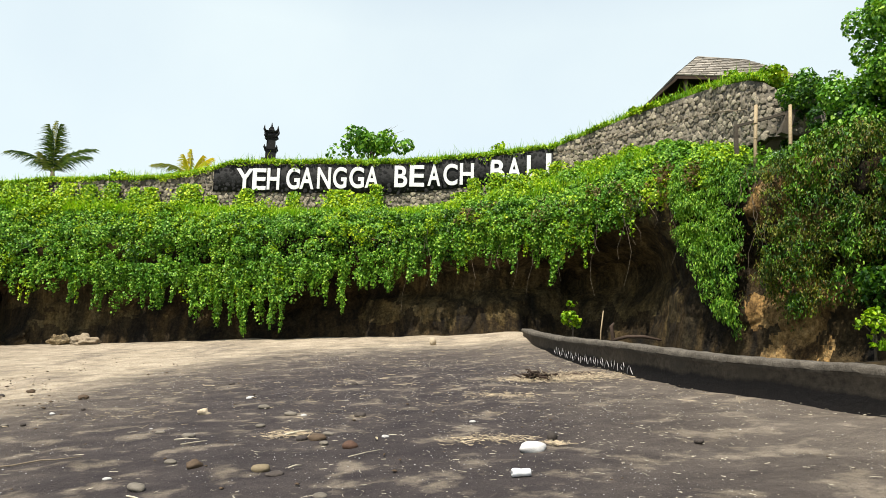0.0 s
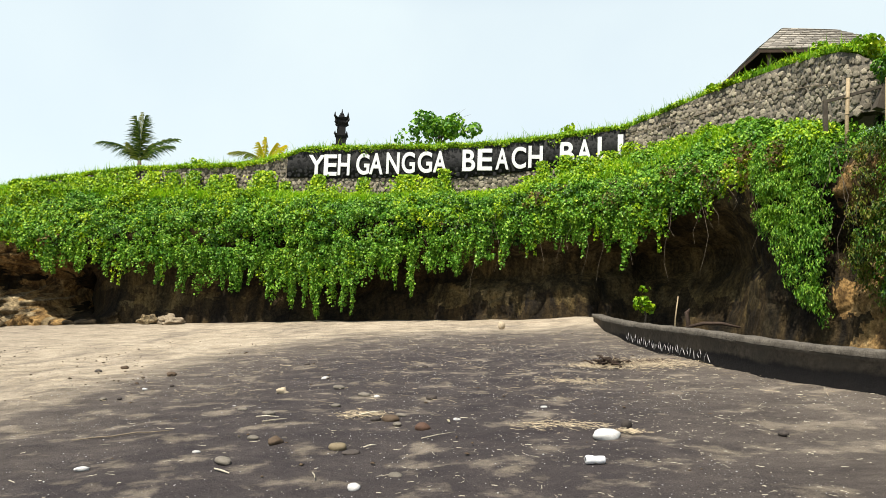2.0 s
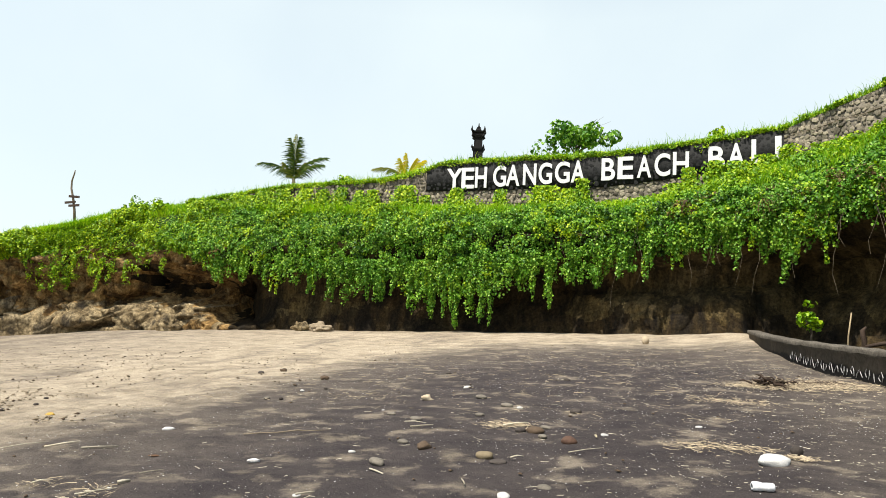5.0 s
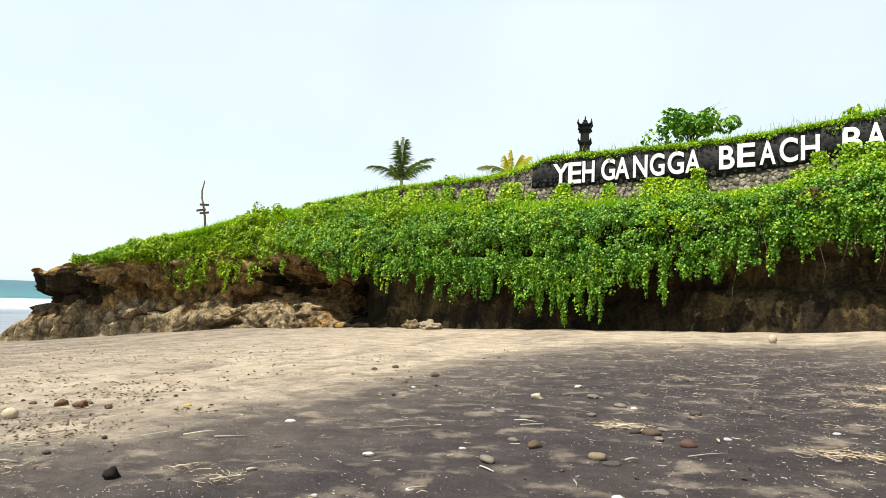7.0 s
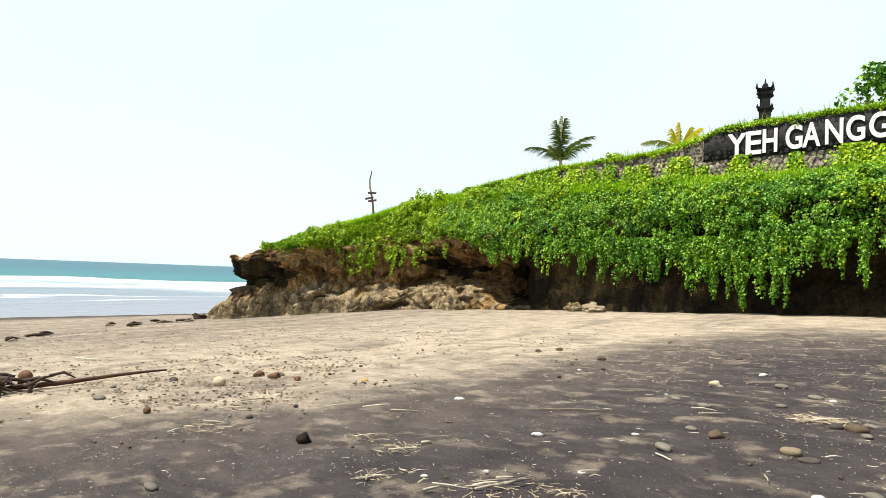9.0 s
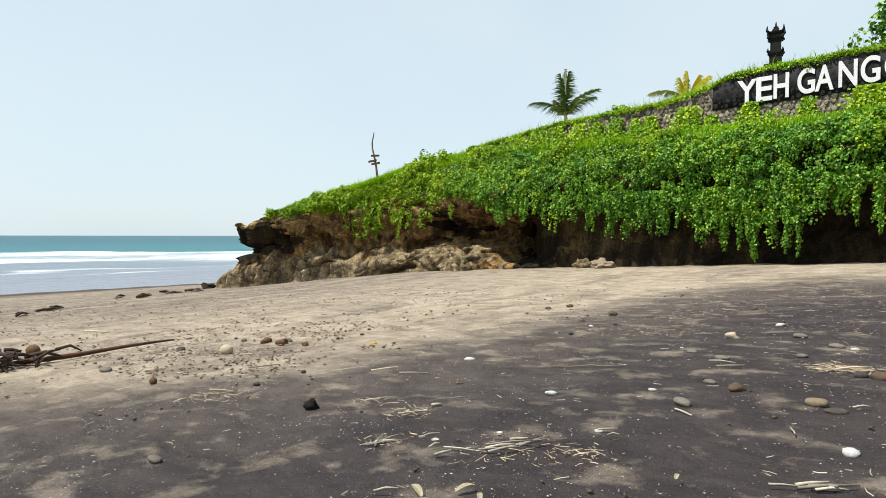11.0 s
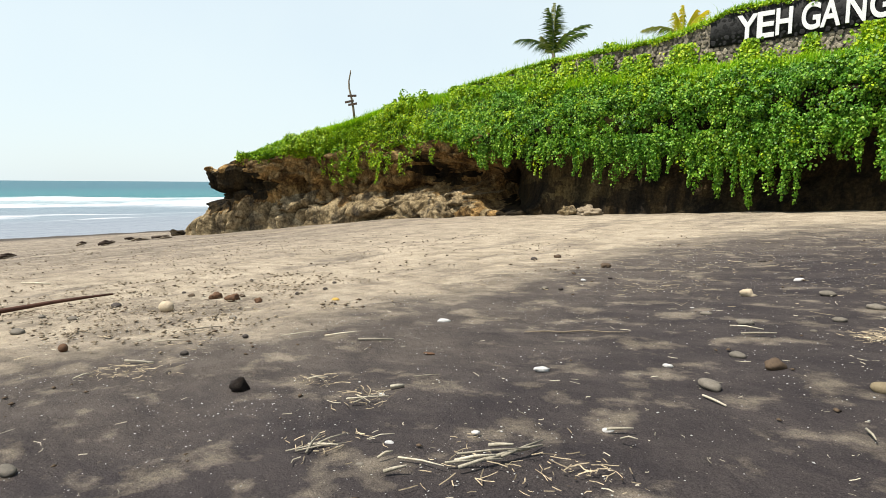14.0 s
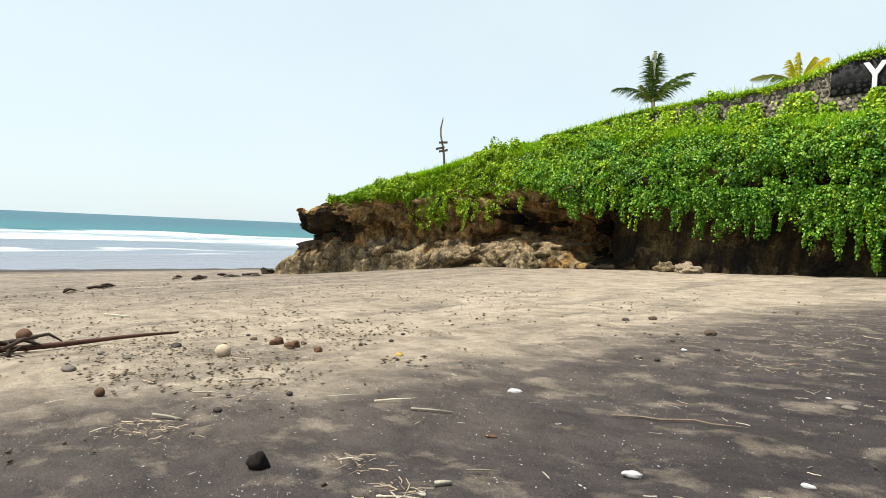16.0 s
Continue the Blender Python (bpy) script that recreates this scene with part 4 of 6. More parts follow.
s = np.concatenate([[0], np.cumsum(np.linalg.norm(np.diff(LOW, axis=0), axis=1))])
q = np.linspace(0, s[-1], n)
c = np.stack([np.interp(q, s, LOW[:, 0]), np.interp(q, s, LOW[:, 1])], -1)
tan = np.gradient(c, axis=0)
tan /= np.linalg.norm(tan, axis=1)[:, None]
nrm2 = np.stack([tan[:, 1], -tan[:, 0]], -1)
if nrm2[20, 0] > 0:
    nrm2 = -nrm2
topz = np.interp(c[:, 1], [0, 7, 9, 12, 15, 22], [1.02, 1.03, 1.01, 1.06, 1.05, 1.1])
gz = ground_z(c[:, 0], c[:, 1])
q_low, c_low = q, c
vs = []
for dd, zz in ((0.12, gz - 0.4), (0.1, topz - 0.1), (0.13, topz - 0.08), (0.13, topz - 0.02), (0.12, topz), (-0.2, topz), (-0.22, topz - 0.03), (-0.22, gz - 0.4)):
    vs.append(np.concatenate([c + nrm2 * dd, zz[:, None]], 1))
low_wall = solid("wall_low", np.stack(vs, 1).reshape(-1, 3), grid_faces(n, 8), CONCRETE)
tagged(low_wall, "low weathered dark concrete beach wall half buried in sand", "wall", kind="structure")

# ---- stones of the upper wall ----
def pebble_mesh(name, mat, size=(1, 1, 0.6), seed=0, rough=0.12, sub=2):
    """A worn stone about one metre long, to be scaled."""
    bm = bmesh.new()
    bmesh.ops.create_icosphere(bm, subdivisions=sub, radius=0.5)
    for v in bm.verts:
        k = 1 + rough * noise.fractal(v.co * 2.2 + Vector((seed * 3.1, seed, 0)), 0.9, 2.0, 3)
        v.co = Vector((v.co.x * size[0], v.co.y * size[1], v.co.z * size[2])) * k
    me = bpy.data.meshes.new(name)
    bm.to_mesh(me)
    bm.free()
    me.polygons.foreach_set("use_smooth", np.ones(len(me.polygons), dtype=bool))
    me.materials.append(mat)
    return me


def facing_stone(seed):
    """A roughly six-sided facing stone with a chamfered, slightly domed face; faces -y, about one metre across."""
    r = random.Random(seed)
    n = r.choice((5, 6, 6, 7))
    ang = [2 * math.pi * (i + r.uniform(-0.28, 0.28)) / n for i in range(n)]
    rad = [r.uniform(0.42, 0.54) for _ in range(n)]
    rings = []
    for k, d in ((1.0, 0.1), (1.0, -0.05), (0.8, -0.13)):
        rings.append([(math.cos(a) * q * k, d, math.sin(a) * q * k) for a, q in zip(ang, rad)])
    vs = [p for ring in rings for p in ring] + [(r.uniform(-0.1, 0.1), -0.17, r.uniform(-0.1, 0.1))]
    fs = []
    for j in range(2):
        for i in range(n):
            fs.append((j * n + i, j * n + (i + 1) % n, (j + 1) * n + (i + 1) % n, (j + 1) * n + i))
    for i in range(n):
        fs.append((2 * n + i, 2 * n + (i + 1) % n, 3 * n))
    return vs, fs


STONE_SHAPES = [facing_stone(i) for i in range(14)]


def stone_mesh(i, mat):
    vs, fs = STONE_SHAPES[i]
    me = bpy.data.meshes.new("stone")
    me.from_pydata(vs, [], fs)
    me.materials.append(mat)
    return me


STONE_MESHES = [stone_mesh(i, STONE) for i in range(14)]
DARK_MESHES = [stone_mesh(i, BLACK) for i in range(14)]
joined_v, joined_f, black_v, black_f = [], [], [], []
count, dark_count = 0, 0
s_end = WALL_S[12] + 0.2
zrow = 5.7
while zrow < 9.9:
    sx = rng.uniform(0, 0.3)
    while sx < s_end:
        big = rng.uniform(0.13, 0.29)
        aw, ow = wall_at(np.array([sx]))
        z = zrow + rng.uniform(-0.05, 0.05)
        on_panel = WALL_S[3] + 0.1 < sx < WALL_S[7] - 0.05
        lowp = float(np.interp(aw[0, 0], [-10.3, -2.2, 1.0, 4.7], [6.75, 6.85, 7.2, 7.6]))
        if z + 0.06 < aw[0, 3] and z > aw[0, 2]:
            painted = on_panel and z > lowp
            turn = math.degrees(math.atan2(ow[0, 1], ow[0, 0])) + 90
            lift = 0.055 if painted else rng.uniform(-0.015, 0.035)
            m = pose(aw[0, 0] + ow[0, 0] * lift, aw[0, 1] + ow[0, 1] * lift, z, 0, 0, turn) @ pose(0, 0, 0, 0, rng.uniform(0, 360), 0)
            m = m @ Matrix.Diagonal((big, big * 0.55 if painted else big * 0.8, big * rng.uniform(0.6, 1.0), 1))
            i = int(rng.integers(14))
            if sx > WALL_S[7] + 0.5 and count < 300 and z > 6.9:
                st = new("stone", STONE_MESHES[i])
                st.parent = retaining
                st.matrix_basis = m
                count += 1
            elif painted and dark_count < 300:
                dark_count += 1
                st = new("stone", DARK_MESHES[i])
                st.parent = board
                st.matrix_basis = m
            elif painted:
                vs, fs = STONE_SHAPES[i]
                b0 = len(black_v)
                black_v.extend(tuple(m @ Vector(p)) for p in vs)
                black_f.extend(tuple(k + b0 for k in f) for f in fs)
            else:
                vs, fs = STONE_SHAPES[i]
                b0 = len(joined_v)
                joined_v.extend(tuple(m @ Vector(p)) for p in vs)
                joined_f.extend(tuple(k + b0 for k in f) for f in fs)
        sx += big * rng.uniform(0.84, 1.0)
    zrow += 0.165
rest = solid("wall_stones", joined_v, joined_f, STONE)
rest.parent = retaining
tagged(rest, kind="stuff")
rest = solid("painted_stones", black_v, black_f, BLACK)
rest.parent = board
tagged(rest, kind="stuff")


# ---- grass and creepers on the wall and the plateau ----
def blades(name, pos, h, mat, label, lean=0.35, width=0.012):
    """Grass: thin bent blades, joined."""
    n = len(pos)
    az = rng.uniform(0, 2 * math.pi, n)
    hh = h * rng.uniform(0.45, 1.25, n)
    d = np.stack([np.cos(az), np.sin(az), 0 * az], -1)
    s = np.stack([-np.sin(az), np.cos(az), 0 * az], -1) * width
    ln = (lean * rng.uniform(0.2, 1.6, n) * hh)[:, None]
    up = np.array([0, 0, 1.0])
    mid = pos + up * (0.6 * hh)[:, None] + d * ln * 0.35
    tip = pos + up * hh[:, None] * 0.95 + d * ln
    vs = np.stack([pos - s, pos + s, mid + 0.7 * s, mid - 0.7 * s, tip], 1).reshape(-1, 3)
    b = np.arange(n)[:, None] * 5
    quads = b + np.array([[0, 1, 2, 3]])
    tris = b + np.array([[3, 2, 4, 4]])
    faces = [tuple(f) for f in quads.tolist()] + [tuple(f[:3]) for f in tris.tolist()]
    return tagged(solid(name, vs, faces, mat), label, "grass", kind="stuff")


n = 34000
sx = rng.uniform(0, WALL_S[11], n)
aw, ow = wall_at(sx)
dd = rng.uniform(-1.6, 0.08, n)
tops = np.concatenate([aw[:, :2] + ow * dd[:, None], (aw[:, 3] + 0.05 + 0.1 * np.minimum(-dd, 1.0))[:, None]], 1)
blades("grass", tops[:1800], 0.5, GRASS, "wispy tall grass on the wall's top", 0.5, 0.012)
blades("grass", tops, 0.22, GRASS, "bright green grass along the top of the stone wall", 0.5, 0.02)
n = 24000
sx = rng.uniform(0, WALL_S[11], n)
aw, ow = wall_at(sx)
dd = rng.uniform(-0.5, 0.16, n)
droop = np.maximum(dd, 0) * 1.0
drop = (0.12 - 0.07 * (sx > WALL_S[7])) + 0.22 * np.clip(fbm(np.stack([sx, 0 * sx, 0 * sx], -1), 1.3, 3, 2.0), -0.4, 1)
hgt = aw[:, 3] + 0.16 + 0.14 * fbm(np.stack([sx, dd, 0 * sx], -1), 1.0, 2, 5.0) - np.where(dd > 0.05, rng.uniform(0, 1, n) * drop * 1.8, rng.uniform(0, 0.15, n))
p = np.concatenate([aw[:, :2] + ow * dd[:, None], hgt[:, None]], 1)
m = (sx < WALL_S[7]) | (fbm(np.stack([sx, 0 * sx, 0 * sx], -1), 0.9, 3, 12.0) > 0.1 * rng.normal(0, 1, n))
p, ow, n = p[m], ow[m], int(m.sum())
tagged(leaves("creeper", p, np.concatenate([ow * 0.5, np.full((n, 1), 0.8)], 1), 0.075, LEAF), "green creeper mat draped over the wall's top", "creeper", kind="stuff")

# a thin pale pipe along the wall
ps = np.linspace(WALL_S[7] + 0.1, WALL_S[10], 30)
aw, ow = wall_at(ps)
pipe_z = aw[:, 3] - np.interp(ps, [WALL_S[7], WALL_S[8], WALL_S[10]], [0.35, 0.75, 0.95])
PIPE = [(aw[i, 0] + ow[i, 0] * 0.07, aw[i, 1] + ow[i, 1] * 0.07, pipe_z[i] + 0.02 * math.sin(i * 1.3)) for i in range(30)]

# creepers climbing the wall's foot in columns
cols = []
for xm, wd, top in ((-14.6, 0.5, 6.95), (-13.6, 0.35, 6.8), (-11.2, 0.8, 7.0), (-8.7, 0.55, 6.85), (-6.6, 0.4, 6.75), (-4.6, 0.9, 6.9), (-3.6, 0.5, 6.75), (-3.0, 0.45, 7.2), (0.8, 0.6, 6.9), (1.3, 0.5, 7.55), (2.3, 0.7, 7.8), (3.2, 0.8, 7.75), (4.1, 0.8, 7.95), (4.9, 0.7, 8.25), (6.0, 0.8, 8.1), (-17.8, 0.7, 6.9), (-18.9, 0.9, 6.8), (-20.3, 1.2, 6.6), (-22.3, 1.3, 6.35), (-12.9, 0.5, 6.8), (-15.6, 0.5, 6.85), (-16.6, 0.6, 6.9), (-10.2, 0.35, 6.5)):
    m = int(1500 * wd)
    k = rng.uniform(0, 1, m)
    x = xm + rng.normal(0, 0.5, m) * wd * (1 - 0.5 * k)
    sm = np.interp(x, WALL[:9, 0], WALL_S[:9])
    aw, ow = wall_at(sm)
    z = 5.9 + (top - 5.9) * k
    d = 0.22 + 0.35 * (1 - k) + rng.uniform(-0.12, 0.12, m)
    cols.append(np.concatenate([aw[:, :2] + ow * d[:, None], z[:, None], ow], 1))
cols = np.concatenate(cols)
tagged(leaves("creeper", cols[:, :3], np.concatenate([cols[:, 3:], np.full((len(cols), 1), 0.5)], 1), 0.1, LEAF), "green creepers climbing the foot of the stone wall", "creeper", kind="stuff")

# grass on the seaward ridge
n = 42000
u, v = rng.uniform(3.0, 8.6, n), rng.uniform(0.74, 0.96, n)
p, w = section(u, v)
blades("grass", p + np.array([0, 0, 0.05]), 0.28, GRASS, "green grass on the sloping headland", 0.8, 0.02)
p, w = section(rng.uniform(3.5, 9.0, 1500), rng.uniform(0.8, 0.9, 1500))
blades("grass", p, 0.55, GRASS, "tall wispy grass on the ridge", 0.5, 0.012)
n = 9000
u, v = rng.uniform(9.0, 14.2, n), rng.uniform(0.7, 0.85, n)
p, w = section(u, v)
blades("grass", p + np.array([0, 0, 0.1]), 0.28, GRASS, "taller grass among the creepers", 0.6, 0.02)

# plateau behind the wall
px = np.linspace(-24, 16, 41)
py = np.linspace(0, 1, 8)
PX, PY = np.meshgrid(px, py, indexing="ij")
front = np.interp(PX, [-24, -10, 4, 7.5, 9.5, 16], [28.0, 28.0, 27.4, 25.6, 22.6, 22.0])
tz = np.interp(PX, WALL[:9, 0], WALL[:9, 3]) + 0.0
PYY = front + PY * 26
PZ = tz - 0.05 + 0.5 * PY
plateau = solid("plateau", np.stack([PX, PYY, PZ], -1).reshape(-1, 3), grid_faces(41, 8), SOIL, True)
tagged(plateau, "earth and grass plateau behind the stone wall", "ground", kind="structure")

# ---- wood, straw and other materials ----
WOOD = grainy("grey_driftwood", (0.09, 0.07, 0.05), (0.25, 0.2, 0.14), 6, 0.85, 30, 0.006, 0.7)
REDWOOD = grainy("reddish_driftwood", (0.03, 0.013, 0.008), (0.11, 0.05, 0.032), 6, 0.8, 30, 0.008, 0.8)
DARKWOOD = grainy("dark_wet_wood", (0.02, 0.013, 0.009), (0.07, 0.045, 0.03), 6, 0.8, 30, 0.008, 0.8)
BAMBOO = grainy("dry_bamboo", (0.22, 0.16, 0.09), (0.42, 0.33, 0.2), 5, 0.6, 30, 0.004, 0.5)
STRAW = grainy("bleached_straw", (0.24, 0.2, 0.13), (0.56, 0.51, 0.4), 9, 0.7, 40, 0.003, 0.4, random_mix=0.6)
GOLDSTRAW = grainy("golden_straw", (0.15, 0.105, 0.06), (0.52, 0.43, 0.29), 9, 0.7, 40, 0.003, 0.4, random_mix=0.6)
GREYSTONE = grainy("grey_pebble", (0.09, 0.078, 0.062), (0.2, 0.175, 0.14), 5, 0.75, 30, 0.01, 0.4, random_mix=0.3)
BROWNSTONE = grainy("brown_pebble", (0.05, 0.033, 0.022), (0.12, 0.082, 0.05), 5, 0.75, 30, 0.01, 0.4)
OCHRESTONE = grainy("ochre_pebble", (0.13, 0.1, 0.06), (0.24, 0.19, 0.115), 5, 0.7, 30, 0.01, 0.4)
REDSTONE = grainy("reddish_pebble", (0.05, 0.028, 0.019), (0.12, 0.066, 0.043), 5, 0.75, 30, 0.01, 0.5)
DARKSTONE = grainy("dark_pebble", (0.03, 0.024, 0.02), (0.08, 0.065, 0.055), 5, 0.75, 30, 0.01, 0.5, random_mix=0.3)
WHITESTONE = grainy("white_coral_stone", (0.4, 0.385, 0.36), (0.66, 0.645, 0.62), 5, 0.8, 25, 0.012, 0.6)
HUSK = grainy("coconut_husk", (0.008, 0.006, 0.005), (0.03, 0.02, 0.014), 8, 0.9, 40, 0.02, 0.9)
REDHUSK = grainy("brown_coconut", (0.07, 0.036, 0.02), (0.18, 0.1, 0.055), 8, 0.85, 40, 0.01, 0.8)
PALEHUSK = grainy("pale_coconut", (0.33, 0.25, 0.16), (0.55, 0.46, 0.33), 6, 0.8, 30, 0.008, 0.6)
YELLOW = grainy("yellow_plastic", (0.3, 0.18, 0.03), (0.45, 0.29, 0.05), 6, 0.6, 30, 0.004, 0.3)
SHINGLE = grainy("grey_wood_shingle", (0.17, 0.15, 0.125), (0.38, 0.345, 0.29), 4, 0.9, 25, 0.01, 0.6, random_mix=0.35)
PALELEAF = grainy("pale_dry_leaf", (0.42, 0.36, 0.22), (0.68, 0.62, 0.44), 6, 0.7, 30, 0.003, 0.4)
PALMLEAF = leafy("palm_leaflet", [(0.012, 0.035, 0.004), (0.03, 0.07, 0.007), (0.07, 0.12, 0.012), (0.16, 0.19, 0.03)], 0.45, 0.1)
YELLOWPALM = leafy("yellow_palm_leaflet", [(0.5, 0.4, 0.012), (0.62, 0.52, 0.02), (0.36, 0.42, 0.025)], 0.5, 0.3)
OLIVEPALM = leafy("olive_palm_leaflet", [(0.1, 0.13, 0.02), (0.2, 0.22, 0.03), (0.3, 0.3, 0.06)], 0.5, 0.2)
BARK = grainy("bark", (0.07, 0.055, 0.04), (0.19, 0.15, 0.11), 5, 0.9, 20, 0.02, 0.8)


# ---- tubes ----
def tube_data(path, radii, sides=7):
    """Vertices and faces of a tube along path, closed at both ends."""
    path = [Vector(p) for p in path]
    vs, fs = [], []
    for i, p in enumerate(path):
        t = (path[min(i + 1, len(path) - 1)] - path[max(i - 1, 0)]).normalized()
        a = t.orthogonal().normalized() if i == 0 else (a - t * a.dot(t)).normalized()
        b = t.cross(a)
        for k in range(sides):
            w = 2 * math.pi * k / sides
            vs.append(tuple(p + (a * math.cos(w) + b * math.sin(w)) * radii[i]))
    for i in range(len(path) - 1):
        for k in range(sides):
            fs.append((i * sides + k, i * sides + (k + 1) % sides, (i + 1) * sides + (k + 1) % sides, (i + 1) * sides + k))
    fs.append(tuple(range(sides))[::-1])
    fs.append(tuple(range((len(path) - 1) * sides, len(path) * sides)))
    return vs, fs


def tube(name, path, radii, mat, parent=None, sides=7):
    vs, fs = tube_data(path, radii, sides)
    ob = solid(name, vs, fs, mat, True)
    if parent:
        ob.parent = parent
    return ob


def many_tubes(name, tubes, mat, parent=None, sides=5):
    V, F = [], []
    for path, radii in tubes:
        vs, fs = tube_data(path, radii, sides)
        b = len(V)
        V.extend(vs)
        F.extend(tuple(i + b for i in f) for f in fs)
    ob = solid(name, V, F, mat, False)
    if parent:
        ob.parent = parent
    return ob


tagged(tube("pipe", PIPE, [0.014] * 30, WOOD, None, 6), "thin pale pipe running along the stone wall", "pipe")

# ---- palms ----
def frond(length, droop, width, mat, parent, m, seed):
    """One palm frond: a bent midrib with narrow drooping leaflets on both sides, in one mesh."""
    r = random.Random(seed)
    n = 60
    path = [Vector((length * k / n * (1 - 0.12 * droop * (k / n)), 0, length * (0.42 * (k / n) - droop * 0.8 * (k / n) ** 2))) for k in range(n + 1)]
    V, F = tube_data(path, [0.026 * (1 - 0.85 * k / n) for k in range(n + 1)], 5)
    for k in range(8, n + 1):
        w = width * math.sin(math.pi * min(1, 0.16 + 0.84 * (k / n)) * 0.92) ** 0.7
        for sgn in (1, -1):
            b = len(V)
            base, L = path[k], w * r.uniform(0.75, 1.1)
            d = Vector((0.6, sgn * 0.55, -0.3 - 0.75 * r.random())).normalized()
            mid = base + d * L * 0.5
            tip = base + d * L + Vector((0, 0, -0.55 * L * (0.5 + r.random())))
            s = Vector((0.012, 0, 0.02))
            V.extend([tuple(base - s * 0.6), tuple(base + s * 0.6), tuple(mid + s), tuple(mid - s), tuple(tip)])
            F.extend([(b, b + 1, b + 2, b + 3), (b + 3, b + 2, b + 4)])
    ob = solid("frond", V, F, mat)
    ob.parent = parent
    ob.matrix_basis = m
    return ob


def palm(x, y, z, fronds, mat, label, seed):
    """A young palm: short ringed trunk and arching fronds. fronds: (turn, lift, length, droop)."""
    t = new("palm_tree")
    t.location = (x, y, z)
    tagged(t, label, "palm tree")
    tube("trunk", [(0, 0, -0.5), (0.02, 0, 0.2), (0, 0.03, 0.55)], [0.14, 0.12, 0.07], BARK, t, 9)
    for i, (turn, lift, length, droop) in enumerate(fronds):
        frond(length, droop, 0.33 * length ** 0.5, mat[i % len(mat)], t, pose(0, 0, 0.4, 0, -lift, turn), seed + i)


palm(-18.1, 28.6, 7.15, ((180, 36, 2.6, 0.75), (175, 65, 2.3, 0.15), (130, 72, 2.4, 0.1), (30, 70, 2.3, 0.15), (-90, 70, 2.0, 0.25), (8, 54, 2.3, 0.9), (-4, 36, 2.1, 0.75), (195, 58, 1.2, 0.5), (25, 62, 1.2, 0.5)), [PALMLEAF, PALMLEAF, OLIVEPALM, PALMLEAF, PALMLEAF, PALMLEAF, PALMLEAF, OLIVEPALM, OLIVEPALM], "young green palm with upright and arching fronds on grassy ridge", 1)
palm(-11.9, 29.0, 7.15, ((180, 36, 2.0, 0.85), (165, 60, 1.3, 0.3), (120, 60, 1.5, 0.15), (50, 56, 1.4, 0.3), (15, 50, 1.5, 0.5), (5, 34, 2.2, 0.9), (192, 16, 1.5, 0.9), (-10, 14, 1.5, 0.9)), [OLIVEPALM, YELLOWPALM, YELLOWPALM, YELLOWPALM, YELLOWPALM, OLIVEPALM, OLIVEPALM, OLIVEPALM], "small palm with yellow and green fronds on the ridge", 20)


# ---- shrine ----
def tier_box(bm, w0, w1, z0, z1):
    vs = [bm.verts.new((sx * w * 0.5, sy * w * 0.5, z)) for w, z in ((w0, z0), (w1, z1)) for sx, sy in ((-1, -1), (1, -1), (1, 1), (-1, 1))]
    for f in ((0, 3, 2, 1), (4, 5, 6, 7), (0, 1, 5, 4), (1, 2, 6, 5), (2, 3, 7, 6), (3, 0, 4, 7)):
        bm.faces.new([vs[i] for i in f])


def shrine(x, y, z):
    t = new("shrine_pillar")
    t.location = (x, y, z)
    t.rotation_euler = (0, 0, radians(12))
    t.scale = (0.94, 0.94, 1.05)
    tagged(t, "black carved stone shrine pillar with flared corners behind the wall", "shrine")
    for name, tiers in (("plinth", ((0.8, 0.8, 0, 0.5), (0.7, 0.74, 0.5, 0.62), (0.86, 0.9, 0.62, 0.72))),
                        ("shaft", ((0.5, 0.5, 0.72, 1.1), (0.56, 0.6, 1.1, 1.18), (0.62, 0.62, 1.18, 1.28), (0.44, 0.42, 1.28, 1.68))),
                        ("throne", ((0.44, 0.5, 1.68, 1.76), (0.54, 0.6, 1.76, 1.84), (0.5, 0.48, 1.84, 1.98), (0.58, 0.64, 1.98, 2.06), (0.32, 0.26, 2.06, 2.2), (0.18, 0.2, 2.2, 2.28), (0.1, 0.03, 2.28, 2.5)))):
        bm = bmesh.new()
        for w0, w1, z0, z1 in tiers:
            tier_box(bm, w0, w1, z0, z1)
        part(name, bm, LAVA, t)
    for zc, rr, hh in ((2.0, 0.31, 0.28), (1.2, 0.28, 0.18), (1.78, 0.28, 0.14)):
        for sx, sy in ((-1, -1), (1, -1), (1, 1), (-1, 1)):
            tube("corner_horn", [(sx * rr * 0.85, sy * rr * 0.85, zc), (sx * rr * 1.12, sy * rr * 1.12, zc + hh * 0.35), (sx * rr * 1.08, sy * rr * 1.08, zc + hh)], [0.075, 0.06, 0.015], LAVA, t, 5)


shrine(-8.55, 30.2, 8.12)


# ---- bushes and trees ----
def crown_points(n, centre, radius, seed, flat=0.75, gaps=0.0):
    """Leaf places on a handful of overlapping clumps, with an uneven outline."""
    r = np.random.default_rng(seed)
    clumps = 22
    cc = r.normal(0, 0.5, (clumps, 3)) * np.array([1, 1, flat])
    cr = r.uniform(0.22, 0.48, clumps)
    k = r.integers(0, clumps, n)
    d = r.normal(0, 1, (n, 3))
    d /= np.linalg.norm(d, axis=1)[:, None]
    p = cc[k] + d * (cr[k] * r.uniform(0.55, 1.0, n) ** 0.5)[:, None]
    m = fbm(p, 2.5, 2, seed) > gaps - 0.6
    return np.array(centre) + p[m] * radius, d[m] + np.array([0, 0, 0.5]), np.array(centre) + cc * radius


